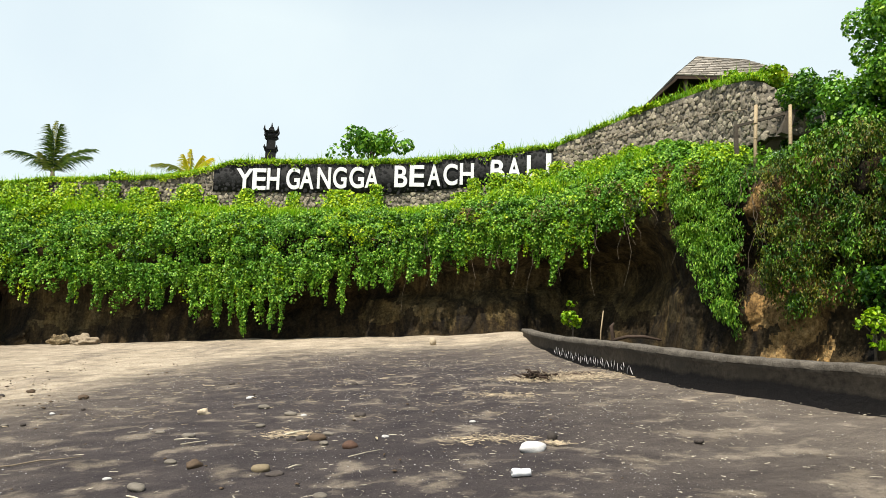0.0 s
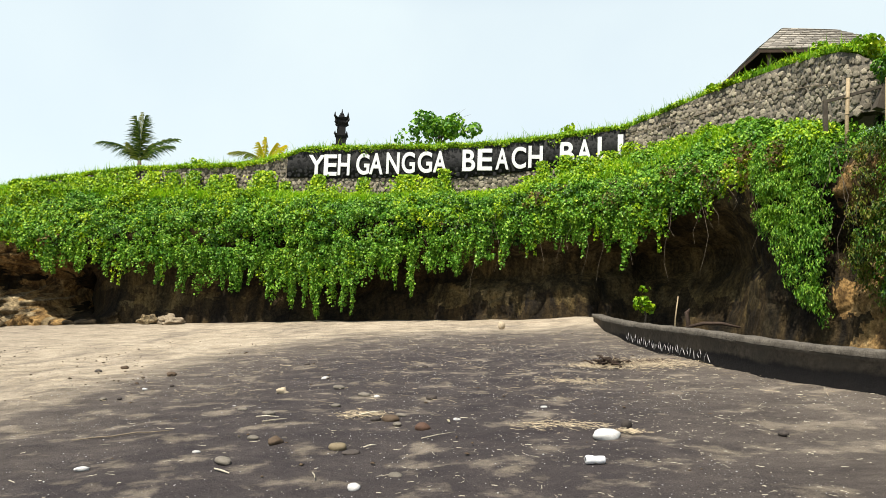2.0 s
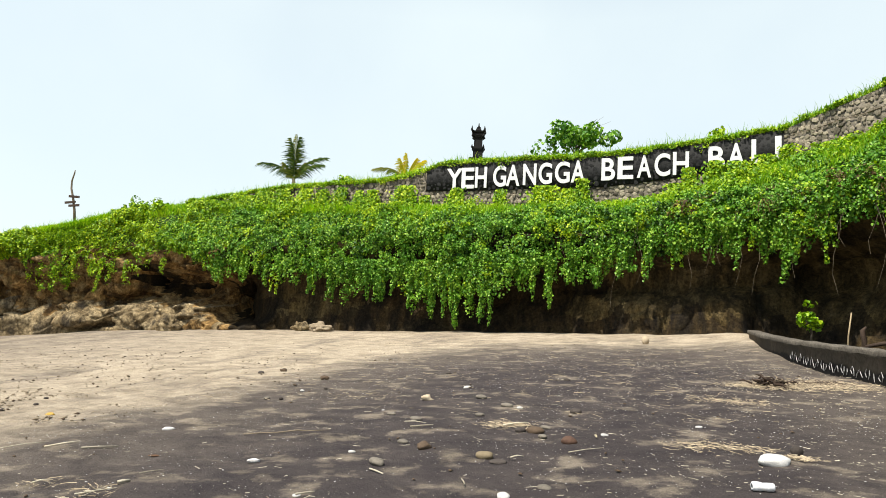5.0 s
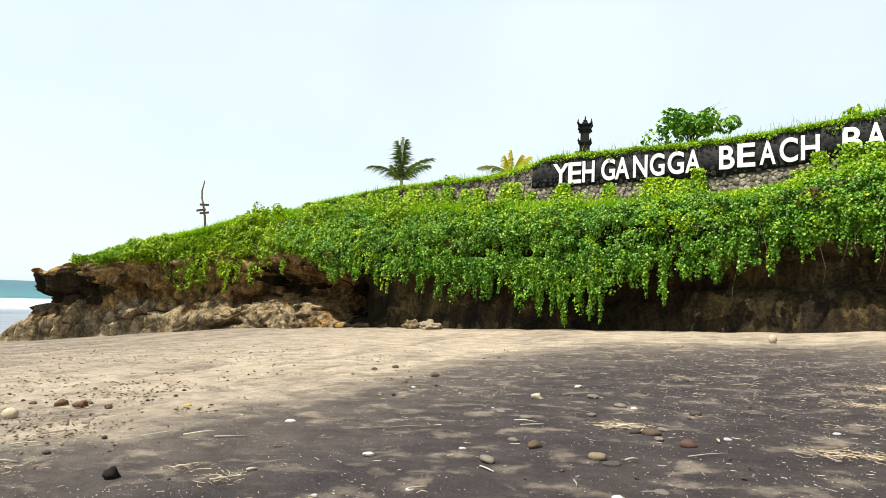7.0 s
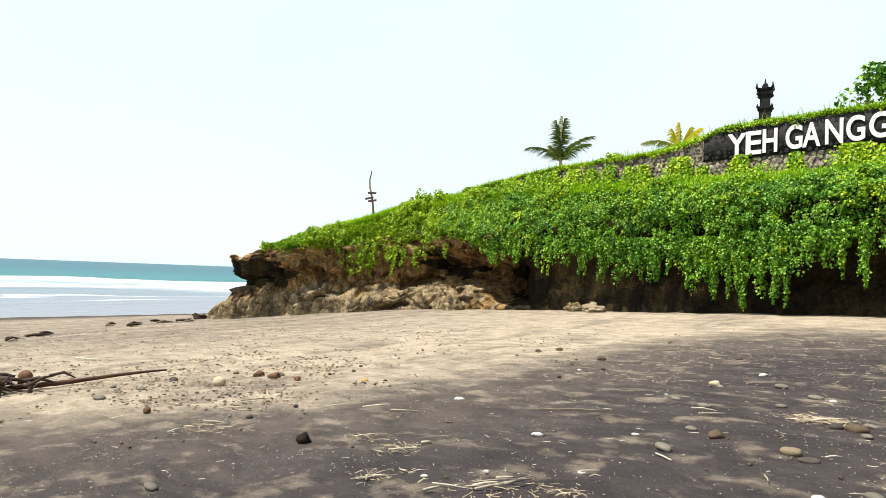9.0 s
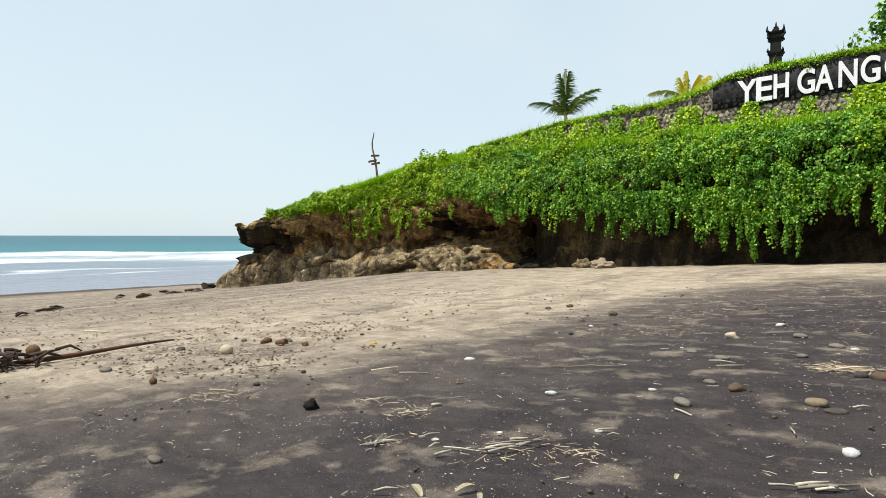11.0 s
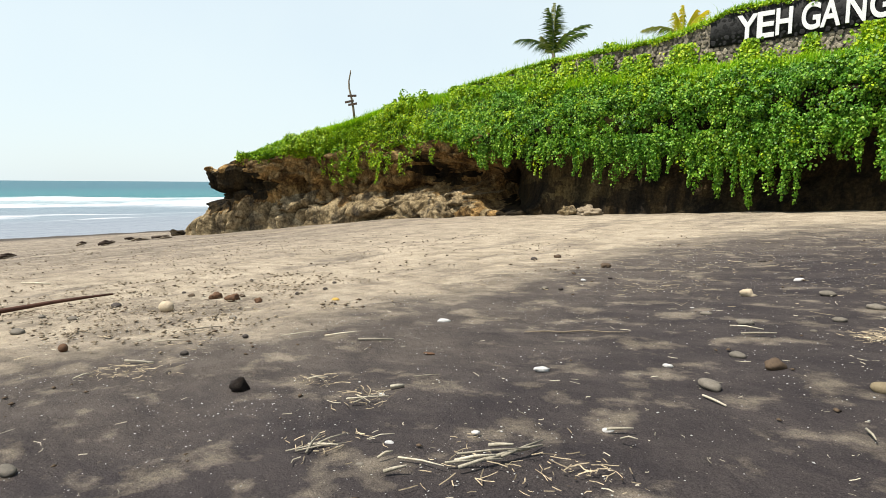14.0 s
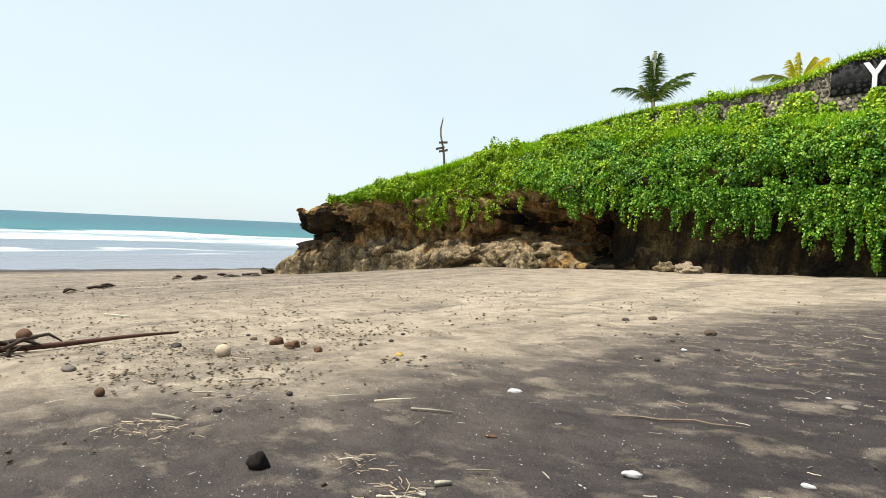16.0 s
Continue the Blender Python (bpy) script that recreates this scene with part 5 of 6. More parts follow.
def bush(name, x, y, z, radius, n, leaf, mat, label, seed, category="bush", height=None, flat=0.75, limbs=7):
    """A shrub or small tree: tapered trunk, limbs to its clumps, and a crown of leaves."""
    t = new(name)
    t.location = (x, y, z)
    tagged(t, label, category)
    h = height if height is not None else radius * 0.8
    pts, nr, cc = crown_points(n, (0, 0, h), radius, seed, flat)
    crown = leaves("crown", pts, nr, leaf, mat)
    crown.parent = t
    tube("trunk", [(0, 0, -0.3), (0.03, 0.02, h * 0.4), (0, 0, h * 0.8)], [0.05 * radius + 0.02, 0.04 * radius + 0.015, 0.02 * radius + 0.01], BARK, t, 7)
    for i in range(limbs):
        e = Vector(cc[i])
        s = Vector((0, 0, h * (0.3 + 0.06 * i)))
        tube("limb", [s, s.lerp(e, 0.5) + Vector((0, 0, 0.08 * radius)), e], [0.025 * radius + 0.006, 0.018 * radius + 0.005, 0.006], BARK, t, 5)
    return t


tree = bush("small_tree", -3.75, 31.0, 8.55, 1.35, 1700, 0.17, HANGLEAF, "small green broadleaf tree behind the lettered wall", 61, "tree", 1.45, 0.5)
many_tubes("twig", [([(0.2, 0, 1.7), (0.7 + 0.3 * i, 0.1 * i, 2.3 + 0.13 * (i % 3))], [0.012, 0.004]) for i in range(4)] + [([(-0.2, 0, 1.8), (-0.35 - 0.1 * i, 0, 2.4)], [0.012, 0.004]) for i in range(2)], BARK, tree)
bush("bush", 2.6, 28.6, 8.75, 0.5, 420, 0.16, LEAF, "small leafy plant on the wall's top", 5)
bush("bush", -26.6, 27.0, 5.3, 0.6, 700, 0.13, LEAF, "leafy green bush on the ridge", 6)
bush("bush", -25.2, 27.2, 5.55, 0.55, 450, 0.15, LEAF, "low green bush on the ridge", 7)
bush("bush", -15.3, 28.9, 7.0, 0.5, 500, 0.12, LEAF, "low bush beside the palm", 8)
bush("bush", 7.6, 25.0, 9.5, 0.32, 260, 0.16, LEAF, "leafy plant on the stone wall's top", 9)
bush("bush", 10.0, 21.2, 9.5, 0.5, 900, 0.12, LEAF, "leafy shrub on the wall below the pavilion", 10)
bush("bush", 10.3, 19.6, 9.0, 0.5, 1000, 0.11, LEAF, "leafy shrub at the wall's corner", 11)
bush("bush", 10.6, 18.2, 8.1, 0.6, 1700, 0.09, HANGLEAF, "green shrub at the wall's end", 12)
# the overgrown bank at the right
for i, (x, y, z, r, n, mat, lab) in enumerate(((10.75, 15.0, 7.5, 1.3, 5200, HANGLEAF, "tall green bush on the overgrown bank"), (10.9, 14.4, 4.9, 1.4, 4200, DARKLEAF, "dense dark green shrub on the bank"), (10.2, 16.4, 6.0, 0.8, 2600, DARKLEAF, "dark green shrub against the rock"),
                                       (9.9, 15.2, 3.6, 0.8, 1500, BANKLEAF, "half dry creeper mound on the bank"), (10.0, 13.4, 2.4, 1.0, 2400, DARKLEAF, "dark shrub low on the bank"), (11.6, 14.4, 8.6, 1.5, 5200, HANGLEAF, "tall bushy growth on top of the bank"), (10.4, 15.4, 6.4, 0.9, 2400, DARKLEAF, "green shrub hanging over the bank"))):
    bush("bush", x, y, z - 0.8 * r, r, int(n * 1.7), 0.09, mat, lab, 30 + i, flat=0.95)
# added filler shrub: blocks bright sky so the frame's opening looks dark
bush("bush", 11.8, 20.1, 6.75, 0.75, 1500, 0.12, DARKLEAF, "added dark shrub blocking the sky behind the ruined frame", 54)
bush("bush", 10.3, 17.6, 7.3, 0.75, 2600, 0.085, DARKLEAF, "dark leafy shrub overhanging the ruined frame", 52)
bush("bush", 8.2, 12.0, 1.15, 0.22, 260, 0.08, LEAF, "bright yellow-green plant behind the low wall", 50, height=0.5, flat=1.6)
bush("bush", 4.05, 19.6, 1.0, 0.24, 240, 0.1, LEAF, "small green sprig growing before the dark rock", 51, height=0.6, flat=1.7)
n = 2500
p = np.stack([rng.uniform(8.2, 9.5, n), rng.uniform(10.2, 12.0, n), np.full(n, 1.08)], -1)
blades("grass", p, 0.25, GRASS, "bright grass on the bank behind the low wall", 0.5, 0.012)
BX, BY = np.meshgrid(np.linspace(0, 1, 40), np.linspace(-2, 25, 60), indexing="ij")
edge = np.interp(BY, [-2, 2.5, 5.0, 7.1, 8.6, 10.0, 12.2, 15.2, 18.5, 25.0], [12.0, 8.3, 6.5, 5.3, 4.6, 4.1, 3.6, 3.15, 3.05, 3.25])
BX = edge + BX * (15 - edge)
bank = solid("bank", np.stack([BX, BY, ground_z(BX, BY) + 0.06], -1).reshape(-1, 3), grid_faces(40, 60), DARK_ROCK, True)
tagged(bank, "dark earth fill behind the low beach wall", "ground", kind="structure")

tagged(tube("stake", [(4.5, 18.0, 0.3), (4.53, 18.0, 1.2), (4.6, 18.0, 1.78)], [0.022, 0.02, 0.016], BAMBOO), "thin pale stake standing behind the low wall", "stake")
tagged(tube("driftwood_log", [(4.7, 17.6, 0.95), (5.1, 17.4, 1.08), (5.5, 17.2, 1.1), (5.9, 17.0, 1.02)], [0.04, 0.05, 0.045, 0.025], DARKWOOD), "dark log lying behind the low wall", "driftwood")
tagged(tube("driftwood_stump", [(4.75, 17.6, 0.3), (4.76, 17.6, 1.1), (4.72, 17.6, 1.35), (4.8, 17.6, 1.45)], [0.06, 0.06, 0.06, 0.02], DARKWOOD), "dark broken stump behind the low wall", "driftwood")

# bare hanging stems
stems = []
for i in range(30):
    uu = rng.uniform(10.5, 16.5)
    s1, l1, o1 = lip_point(np.array([uu]))
    L = rng.uniform(0.8, 3.2)
    q = np.array([s1[0, 0] + o1[0, 0] * 0.55, s1[0, 1] + o1[0, 1] * 0.55, s1[0, 2] + l1[0] + 0.1])
    path = [tuple(q + np.array([0.12 * math.sin(k * 1.3 + i), 0.08 * math.cos(k * 1.7 + i), -L * k / 5])) for k in range(6)]
    stems.append((path, [0.008 - 0.001 * k for k in range(6)]))
tagged(many_tubes("hanging_stems", stems, WOOD, sides=4), "bare pale creeper stems hanging before the rock", "creeper", kind="stuff")


# ---- signpost on the headland ----
post = new("signpost")
post.location = (-29.2, 25.2, 4.75)
tagged(post, "crooked driftwood signpost with small boards on the ridge", "signpost")
tube("pole", [(0.25, 0, 0), (0.12, 0, 0.8), (-0.03, 0, 1.35), (-0.22, 0, 1.9), (-0.24, 0, 2.3), (-0.1, 0, 2.75), (-0.08, 0, 2.9)], [0.07, 0.065, 0.06, 0.05, 0.045, 0.035, 0.02], WOOD, post)
for zz, xo, tilt in ((1.45, 0.12, 4), (1.15, -0.12, -3), (0.98, 0.16, -2)):
    bm = bmesh.new()
    bmesh.ops.create_cube(bm, size=1, matrix=pose(xo, -0.08, zz, 0, tilt, 0) @ Matrix.Diagonal((0.72, 0.04, 0.12, 1)))
    bmesh.ops.bevel(bm, geom=bm.edges[:], offset=0.008, segments=1)
    part("board", bm, DARKWOOD, post)

# ---- pavilion on the plateau ----
pav = new("pavilion")
tagged(pav, "wooden pavilion with a grey shingled hip roof above the wall", "pavilion")
EAVE = [Vector(p) for p in ((9.0, 24.0, 11.2), (14.2, 24.0, 11.2), (14.2, 29.5, 11.2), (9.0, 29.5, 11.2))]
RIDGE = [Vector((10.9, 26.4, 13.05)), Vector((13.0, 26.6, 13.05))]
slopes = ((EAVE[0], EAVE[1], RIDGE[1], RIDGE[0]), (EAVE[3], EAVE[0], RIDGE[0], RIDGE[0]), (EAVE[1], EAVE[2], RIDGE[1], RIDGE[1]), (EAVE[2], EAVE[3], RIDGE[0], RIDGE[1]))
bm = bmesh.new()
top = [bm.verts.new(v) for v in EAVE + RIDGE]
low = [bm.verts.new(v - Vector((0, 0, 0.14))) for v in EAVE + RIDGE]
for a4 in (top, low):
    bm.faces.new([a4[i] for i in (0, 1, 5, 4)])
    bm.faces.new([a4[i] for i in (3, 0, 4)])
    bm.faces.new([a4[i] for i in (1, 2, 5)])
    bm.faces.new([a4[i] for i in (2, 3, 4, 5)])
for i in range(4):
    j = (i + 1) % 4
    bm.faces.new([top[i], top[j], low[j], low[i]])
roof = part("roof", bm, DARKWOOD, pav)
for si, (a0, b0, b1, a1) in enumerate(slopes):
    rows_n = 11
    nrm3 = (b0 - a0).cross(a1 - a0).normalized()
    if nrm3.z < 0:
        nrm3 = -nrm3
    V, F = [], []
    for r in range(rows_n):
        k0, k1 = r / rows_n, (r + 1.25) / rows_n
        A, B = a0.lerp(a1, k0), b0.lerp(b1, k0)
        C, D = a0.lerp(a1, min(k1, 1)), b0.lerp(b1, min(k1, 1))
        m = max(1, int((B - A).length / 0.3))
        for i in range(m):
            f0, f1 = (i + 0.03) / m, (i + 0.97) / m
            lift = 0.035 + 0.02 * rng.uniform()
            q = [A.lerp(B, f0) + nrm3 * lift, A.lerp(B, f1) + nrm3 * lift, C.lerp(D, f1) + nrm3 * 0.006, C.lerp(D, f0) + nrm3 * 0.006, A.lerp(B, f0), A.lerp(B, f1)]
            b = len(V)
            V.extend(tuple(v) for v in q)
            F.extend([(b, b + 1, b + 2, b + 3), (b, b + 4, b + 5, b + 1)])
    sh = solid("shingles", V, F, SHINGLE)
    sh.parent = roof
# lower skirt roof on the seaward side
bm = bmesh.new()
A = [(9.05, 24.0, 11.12), (9.05, 29.5, 11.12), (7.7, 29.8, 9.9), (7.7, 23.9, 9.9)]
up, dn = [bm.verts.new(v) for v in A], [bm.verts.new((v[0], v[1], v[2] - 0.1)) for v in A]
bm.faces.new(up)
bm.faces.new(dn[::-1])
for i in range(4):
    bm.faces.new([up[i], dn[i], dn[(i + 1) % 4], up[(i + 1) % 4]])
part("skirt_roof", bm, DARKWOOD, pav, "dark wooden lean-to roof")
for x, y in ((9.5, 24.3), (11.6, 24.3), (13.8, 24.3), (9.5, 29.2), (13.8, 29.2)):
    tube("post", [(x, y, 8.6), (x, y, 11.15)], [0.09, 0.08], WOOD, pav, 8)
# dark panel added to stand for the shade inside the pavilion
bm = bmesh.new()
bmesh.ops.create_cube(bm, size=1, matrix=pose(11.6, 27.2, 9.9) @ Matrix.Diagonal((4.2, 0.12, 2.6, 1)))
part("interior_shade_panel", bm, DARKWOOD, pav)

# ---- bamboo stakes and the ruined frame ----
frame_thing = new("ruined_frame")
tagged(frame_thing, "weathered concrete frame with bamboo posts at the wall's end", "frame")
tube("bamboo_post", [(8.78, 17.5, 5.4), (8.8, 17.5, 6.6), (8.85, 17.5, 7.75)], [0.055, 0.052, 0.05], BAMBOO, frame_thing, 8)
tube("bamboo_post", [(9.5, 17.0, 5.2), (9.52, 17.0, 6.4), (9.55, 17.0, 7.6)], [0.05, 0.05, 0.045], BAMBOO, frame_thing, 8)
for zz in (5.9, 6.3, 6.75, 7.2):
    tube("bamboo_node", [(8.81, 17.5, zz), (8.81, 17.5, zz + 0.02)], [0.062, 0.062], BAMBOO, frame_thing, 8)
for q0, q1, hh in (((8.3, 17.7, 7.15), (10.0, 17.4, 7.6), 0.08), ((8.35, 17.7, 6.3), (8.35, 17.7, 7.15), 0.1), ((9.6, 17.5, 6.9), (9.8, 17.5, 7.55), 0.24)):
    q0, q1 = Vector(q0), Vector(q1)
    bm = bmesh.new()
    bmesh.ops.create_cube(bm, size=1)
    d = q1 - q0
    mt = Matrix.Translation((q0 + q1) / 2) @ d.to_track_quat("X", "Z").to_matrix().to_4x4() @ Matrix.Diagonal((d.length, hh, hh, 1))
    bmesh.ops.transform(bm, matrix=mt, verts=bm.verts)
    bmesh.ops.bevel(bm, geom=bm.edges[:], offset=0.015, segments=1)
    part("beam", bm, CONCRETE, frame_thing)

# ---- rocks at the cliff's foot ----
for i, (x, y, sx, sy, sz, rz) in enumerate(((-14.4, 25.9, 1.1, 0.7, 0.5, 10), (-15.6, 26.1, 0.8, 0.6, 0.55, 40), (-22.6, 25.4, 1.3, 0.8, 0.9, -10), (-35.3, 17.8, 0.9, 0.6, 0.4, 20))):
    ob = new("boulder", pebble_mesh("boulder", PALE_ROCK if i < 1 else DARK_ROCK if i == 3 else SHELF_ROCK, (1, 1, 1), i + 3, 0.7, 4))
    ob.matrix_basis = pose(x, y, float(ground_z(x, y)) + 0.25 * sz, 4, 6, rz) @ Matrix.Diagonal((sx, sy, sz, 1))
    tagged(ob, "pale broken tuff boulder at the cliff's foot", "rock", "boulders at the cliff")

# ---- painted scribble on the low wall ----
marks = []
for i in range(34):
    k = i / 33
    y = 15.2 - 3.9 * k
    x = float(np.interp(y, [8.6, 10.0, 12.2, 15.2], [4.3, 3.8, 3.3, 2.85])) - 0.125
    z = float(ground_z(x, y)) + 0.08 - 0.02 * k + 0.025 * math.sin(i * 1.7)
    h = 0.09 + 0.07 * abs(math.sin(i * 2.3))
    marks.append(([(x, y - 0.08 * math.cos(i * 1.9), z), (x - 0.004, y, z + h * 0.5), (x, y + 0.09 * math.sin(i * 2.7), z + h)], [0.006, 0.009, 0.004]))
tagged(many_tubes("painted_marks", marks, FADED, low_wall, 4), "faded white paint strokes")

# ---- stones, husks and drift on the sand ----

def stone(x, y, length, mat, label, shape=(1, 0.7, 0.5), turn=0.0, name="stone", sink=0.3, group="stones on the beach", rough=0.14, category="stone"):
    """A single stone or husk lying on the sand."""
    ob = new(name, pebble_mesh(name, mat, shape, random.random() * 20, rough, 3 if length > 0.1 else 2))
    z = float(ground_z(x, y)) + length * shape[2] * (0.5 - sink)
    ob.matrix_basis = pose(x, y, z, random.uniform(-6, 6), random.uniform(-6, 6), turn) @ Matrix.Diagonal((length, length, length, 1))
    return tagged(ob, label, category, group)


stone(0.91, 6.19, 0.26, WHITESTONE, "large white coral stone on the dark sand", (1, 0.72, 0.46), 15, rough=0.2)
stone(1.18, 6.69, 0.115, DARKSTONE, "small round ribbed dark stone", (1, 0.9, 0.95), 40, sink=0.2)
stone(-1.6, 5.89, 0.18, OCHRESTONE, "smooth ochre pebble on dark sand", (1, 0.62, 0.5), 12)
stone(-1.44, 5.77, 0.17, DARKSTONE, "flat dark grey pebble half buried", (1, 0.7, 0.25), 30)
stone(-2.27, 6.08, 0.15, BROWNSTONE, "angular brown stone on dark sand", (1, 0.75, 0.7), 50, rough=0.3)
stone(-0.9, 6.63, 0.165, REDSTONE, "reddish brown rounded stone", (1, 0.8, 0.62), 0)
stone(-1.33, 7.11, 0.2, BROWNSTONE, "brown cobble among straw", (1, 0.7, 0.5), -12)
stone(-1.5, 7.13, 0.13, DARKSTONE, "dark cobble beside a brown one", (1, 0.8, 0.6), 40)
for x, y, l in ((-2.0, 8.7, 0.18), (-2.53, 9.35, 0.18), (-2.18, 7.92, 0.13), (-2.84, 7.37, 0.15), (-1.21, 6.88, 0.11), (-1.25, 7.37, 0.13), (-0.91, 5.11, 0.13), (-2.52, 5.48, 0.17), (-2.59, 6.31, 0.14), (-10.26, 4.16, 0.16), (-10.0, 3.46, 0.22), (-3.3, 7.7, 0.12)):
    stone(x, y, l, GREYSTONE, "smooth grey beach pebble on dark sand", (1, 0.68, 0.42), random.uniform(-30, 30))
stone(-1.17, 4.8, 0.1, WHITESTONE, "small white stone with a yellow stain", (1, 0.9, 0.7), 0)
stone(-1.03, 8.47, 0.15, DARKSTONE, "dark angular stone on the sand", (1, 0.8, 0.7), 20, rough=0.25)
for x, y, l in ((-0.58, 7.13, 0.09), (0.41, 7.75, 0.08), (-5.65, 6.36, 0.13), (-3.7, 5.27, 0.12), (-2.71, 4.4, 0.07), (-3.62, 3.58, 0.06), (-2.93, 5.8, 0.09)):
    stone(x, y, l, WHITESTONE, "small white stone on the sand", (1, 0.6, 0.4), random.uniform(-20, 40), rough=0.35)
for x, y, l in ((-3.98, 12.3, 0.12), (-1.52, 11.52, 0.12), (-1.72, 11.4, 0.11), (-10.88, 4.95, 0.17), (-7.01, 4.74, 0.08), (-6.9, 4.02, 0.09)):
    stone(x, y, l, DARKSTONE, "small dark stone on the sand", (1, 0.8, 0.6), random.uniform(-30, 30))
for x, y, l in ((-3.02, 10.3, 0.13), (-5.62, 9.4, 0.09), (-3.55, 8.0, 0.06), (-4.3, 4.16, 0.06), (-3.3, 3.95, 0.05), (-1.8, 8.62, 0.09)):
    stone(x, y, l, WHITESTONE, "small pale stone on the dark sand", (1, 0.7, 0.45), random.uniform(-20, 40), rough=0.25)
for x, y, l in ((-5.55, 8.65, 0.075), (-5.4, 9.8, 0.075), (-8.1, 11.9, 0.14), (-9.1, 6.9, 0.08), (-9.0, 7.35, 0.08), (-9.45, 7.9, 0.085), (-11.5, 7.6, 0.09), (-11.3, 6.2, 0.08), (2.58, 6.4, 0.1), (-6.4, 3.63, 0.055)):
    stone(x, y, l, DARKSTONE, "small dark stone at the edge of the black sand", (1, 0.8, 0.6), random.uniform(-30, 30), rough=0.2)
for x, y, l in ((-6.13, 11.1, 0.17), (-7.8, 12.3, 0.15), (-10.4, 6.3, 0.14), (-10.75, 6.05, 0.11), (-9.75, 6.35, 0.1)):
    stone(x, y, l, BROWNSTONE, "brown broken stone on light sand", (1, 0.75, 0.6), random.uniform(-30, 60), rough=0.3)
for x, y, l in ((-5.8, 8.65, 0.12), (-8.3, 5.35, 0.12), (-2.28, 7.36, 0.07), (-3.55, 3.3, 0.05), (-5.2, 2.15, 0.13), (-10.95, 4.0, 0.13), (-8.7, 5.9, 0.09)):
    stone(x, y, l, GREYSTONE, "smooth grey pebble half sunk in sand", (1, 0.7, 0.45), random.uniform(-30, 30))
stone(-3.27, 9.0, 0.17, PALEHUSK, "tan broken coconut shell on dark sand", (1, 0.8, 0.75), 10, "coconut_shell", group="coconuts", rough=0.55, category="coconut")
stone(-0.25, 20.6, 0.27, PALEHUSK, "pale coconut near the cliff's foot", (0.85, 0.75, 1), 0, "coconut", 0.12, "coconuts", 0.08, "coconut")
stone(-9.8, 5.2, 0.22, PALEHUSK, "pale yellow coconut on light sand", (1, 0.85, 0.8), 20, "coconut", 0.15, "coconuts", 0.06, "coconut")
stone(-13.57, 3.46, 0.25, REDHUSK, "brown coconut beside the driftwood", (1, 0.9, 0.9), 20, "coconut", 0.15, "coconuts", 0.1, "coconut")
stone(-8.3, 3.42, 0.1, REDHUSK, "small red-brown coconut on light sand", (1, 0.95, 0.95), 20, "coconut", 0.12, "coconuts", 0.08, "coconut")
for x, y, l in ((-10.03, 6.09, 0.17), (-9.55, 6.08, 0.18), (-9.09, 6.22, 0.13)):
    stone(x, y, l, REDHUSK, "broken brown coconut husk on light sand", (1, 0.7, 0.7), random.uniform(0, 90), "coconut_husk", 0.15, "coconuts", 0.55, "coconut")
stone(-5.37, 3.69, 0.145, HUSK, "black rotting coconut husk on dark sand", (1, 0.85, 0.9), 30, "coconut_husk", 0.15, "coconuts", 0.38, "coconut")
stone(-8.0, 6.75, 0.15, YELLOW, "crumpled yellow plastic piece", (1, 0.5, 0.5), 0, "plastic_piece", group="litter", category="litter")
stone(-4.82, 5.22, 0.11, REDHUSK, "small orange-brown bark chip", (1, 0.5, 0.2), 20, "bark_chip", group="litter", rough=0.3, category="litter")

can = new("can")
can.matrix_basis = pose(0.69, 5.35, float(ground_z(0.69, 5.35)) + 0.03, 0, 90, 12)
tagged(can, "crumpled white can lying on the sand", "can")
bm = bmesh.new()
rings = []
for k, (z, r) in enumerate(((-0.08, 0.02), (-0.08, 0.028), (-0.07, 0.033), (-0.03, 0.034), (0.0, 0.029), (0.03, 0.034), (0.07, 0.033), (0.08, 0.026), (0.08, 0.005))):
    rings.append([bm.verts.new((r * math.cos(a * math.pi / 6) * (1 + 0.08 * math.sin(k + a)), r * math.sin(a * math.pi / 6), z)) for a in range(12)])
for r0, r1 in zip(rings, rings[1:]):
    for a in range(12):
        bm.faces.new((r0[a], r0[(a + 1) % 12], r1[(a + 1) % 12], r1[a]))
part("can_body", bm, WHITE, can, smooth=True)

# driftwood pile with its long stick
pile = new("driftwood_pile")
pile.location = (-12.1, 2.75, float(ground_z(-12.1, 2.75)))
tagged(pile, "heap of dark wet driftwood and roots on light sand", "driftwood")
for i in range(70):
    a = random.uniform(0, math.pi)
    L = random.uniform(0.2, 0.52)
    c0 = Vector((random.gauss(0, 0.25), random.gauss(-0.1, 0.34), random.uniform(0.02, 0.26)))
    d = Vector((math.cos(a), math.sin(a), random.uniform(-0.2, 0.25))) * L * 0.5
    bend = Vector((random.uniform(-0.08, 0.08), random.uniform(-0.08, 0.08), random.uniform(0, 0.08)))
    rad = random.uniform(0.008, 0.042)
    tube("driftwood", [c0 - d, c0 + bend, c0 + d], [rad, rad * 0.9, rad * 0.4], DARKWOOD, pile, 6)
p0, p1 = Vector((-12.2, 2.9, 0)), Vector((-12.05, 5.35, 0))
stick_path = [p0.lerp(p1, k / 6) + Vector((0.03 * math.sin(k * 1.4), 0, float(ground_z(*p0.lerp(p1, k / 6)[:2])) + 0.07)) for k in range(7)]
stick = tube("long_stick", stick_path, [0.048, 0.044, 0.04, 0.035, 0.03, 0.025, 0.016], REDWOOD, None, 7)
tagged(stick, "long dark weathered stick lying on light sand", "stick")
twig_path = [(-4.55, 6.3, 0), (-4.35, 6.42, 0), (-4.2, 6.43, 0), (-4.0, 6.56, 0), (-3.85, 6.54, 0), (-3.62, 6.62, 0)]
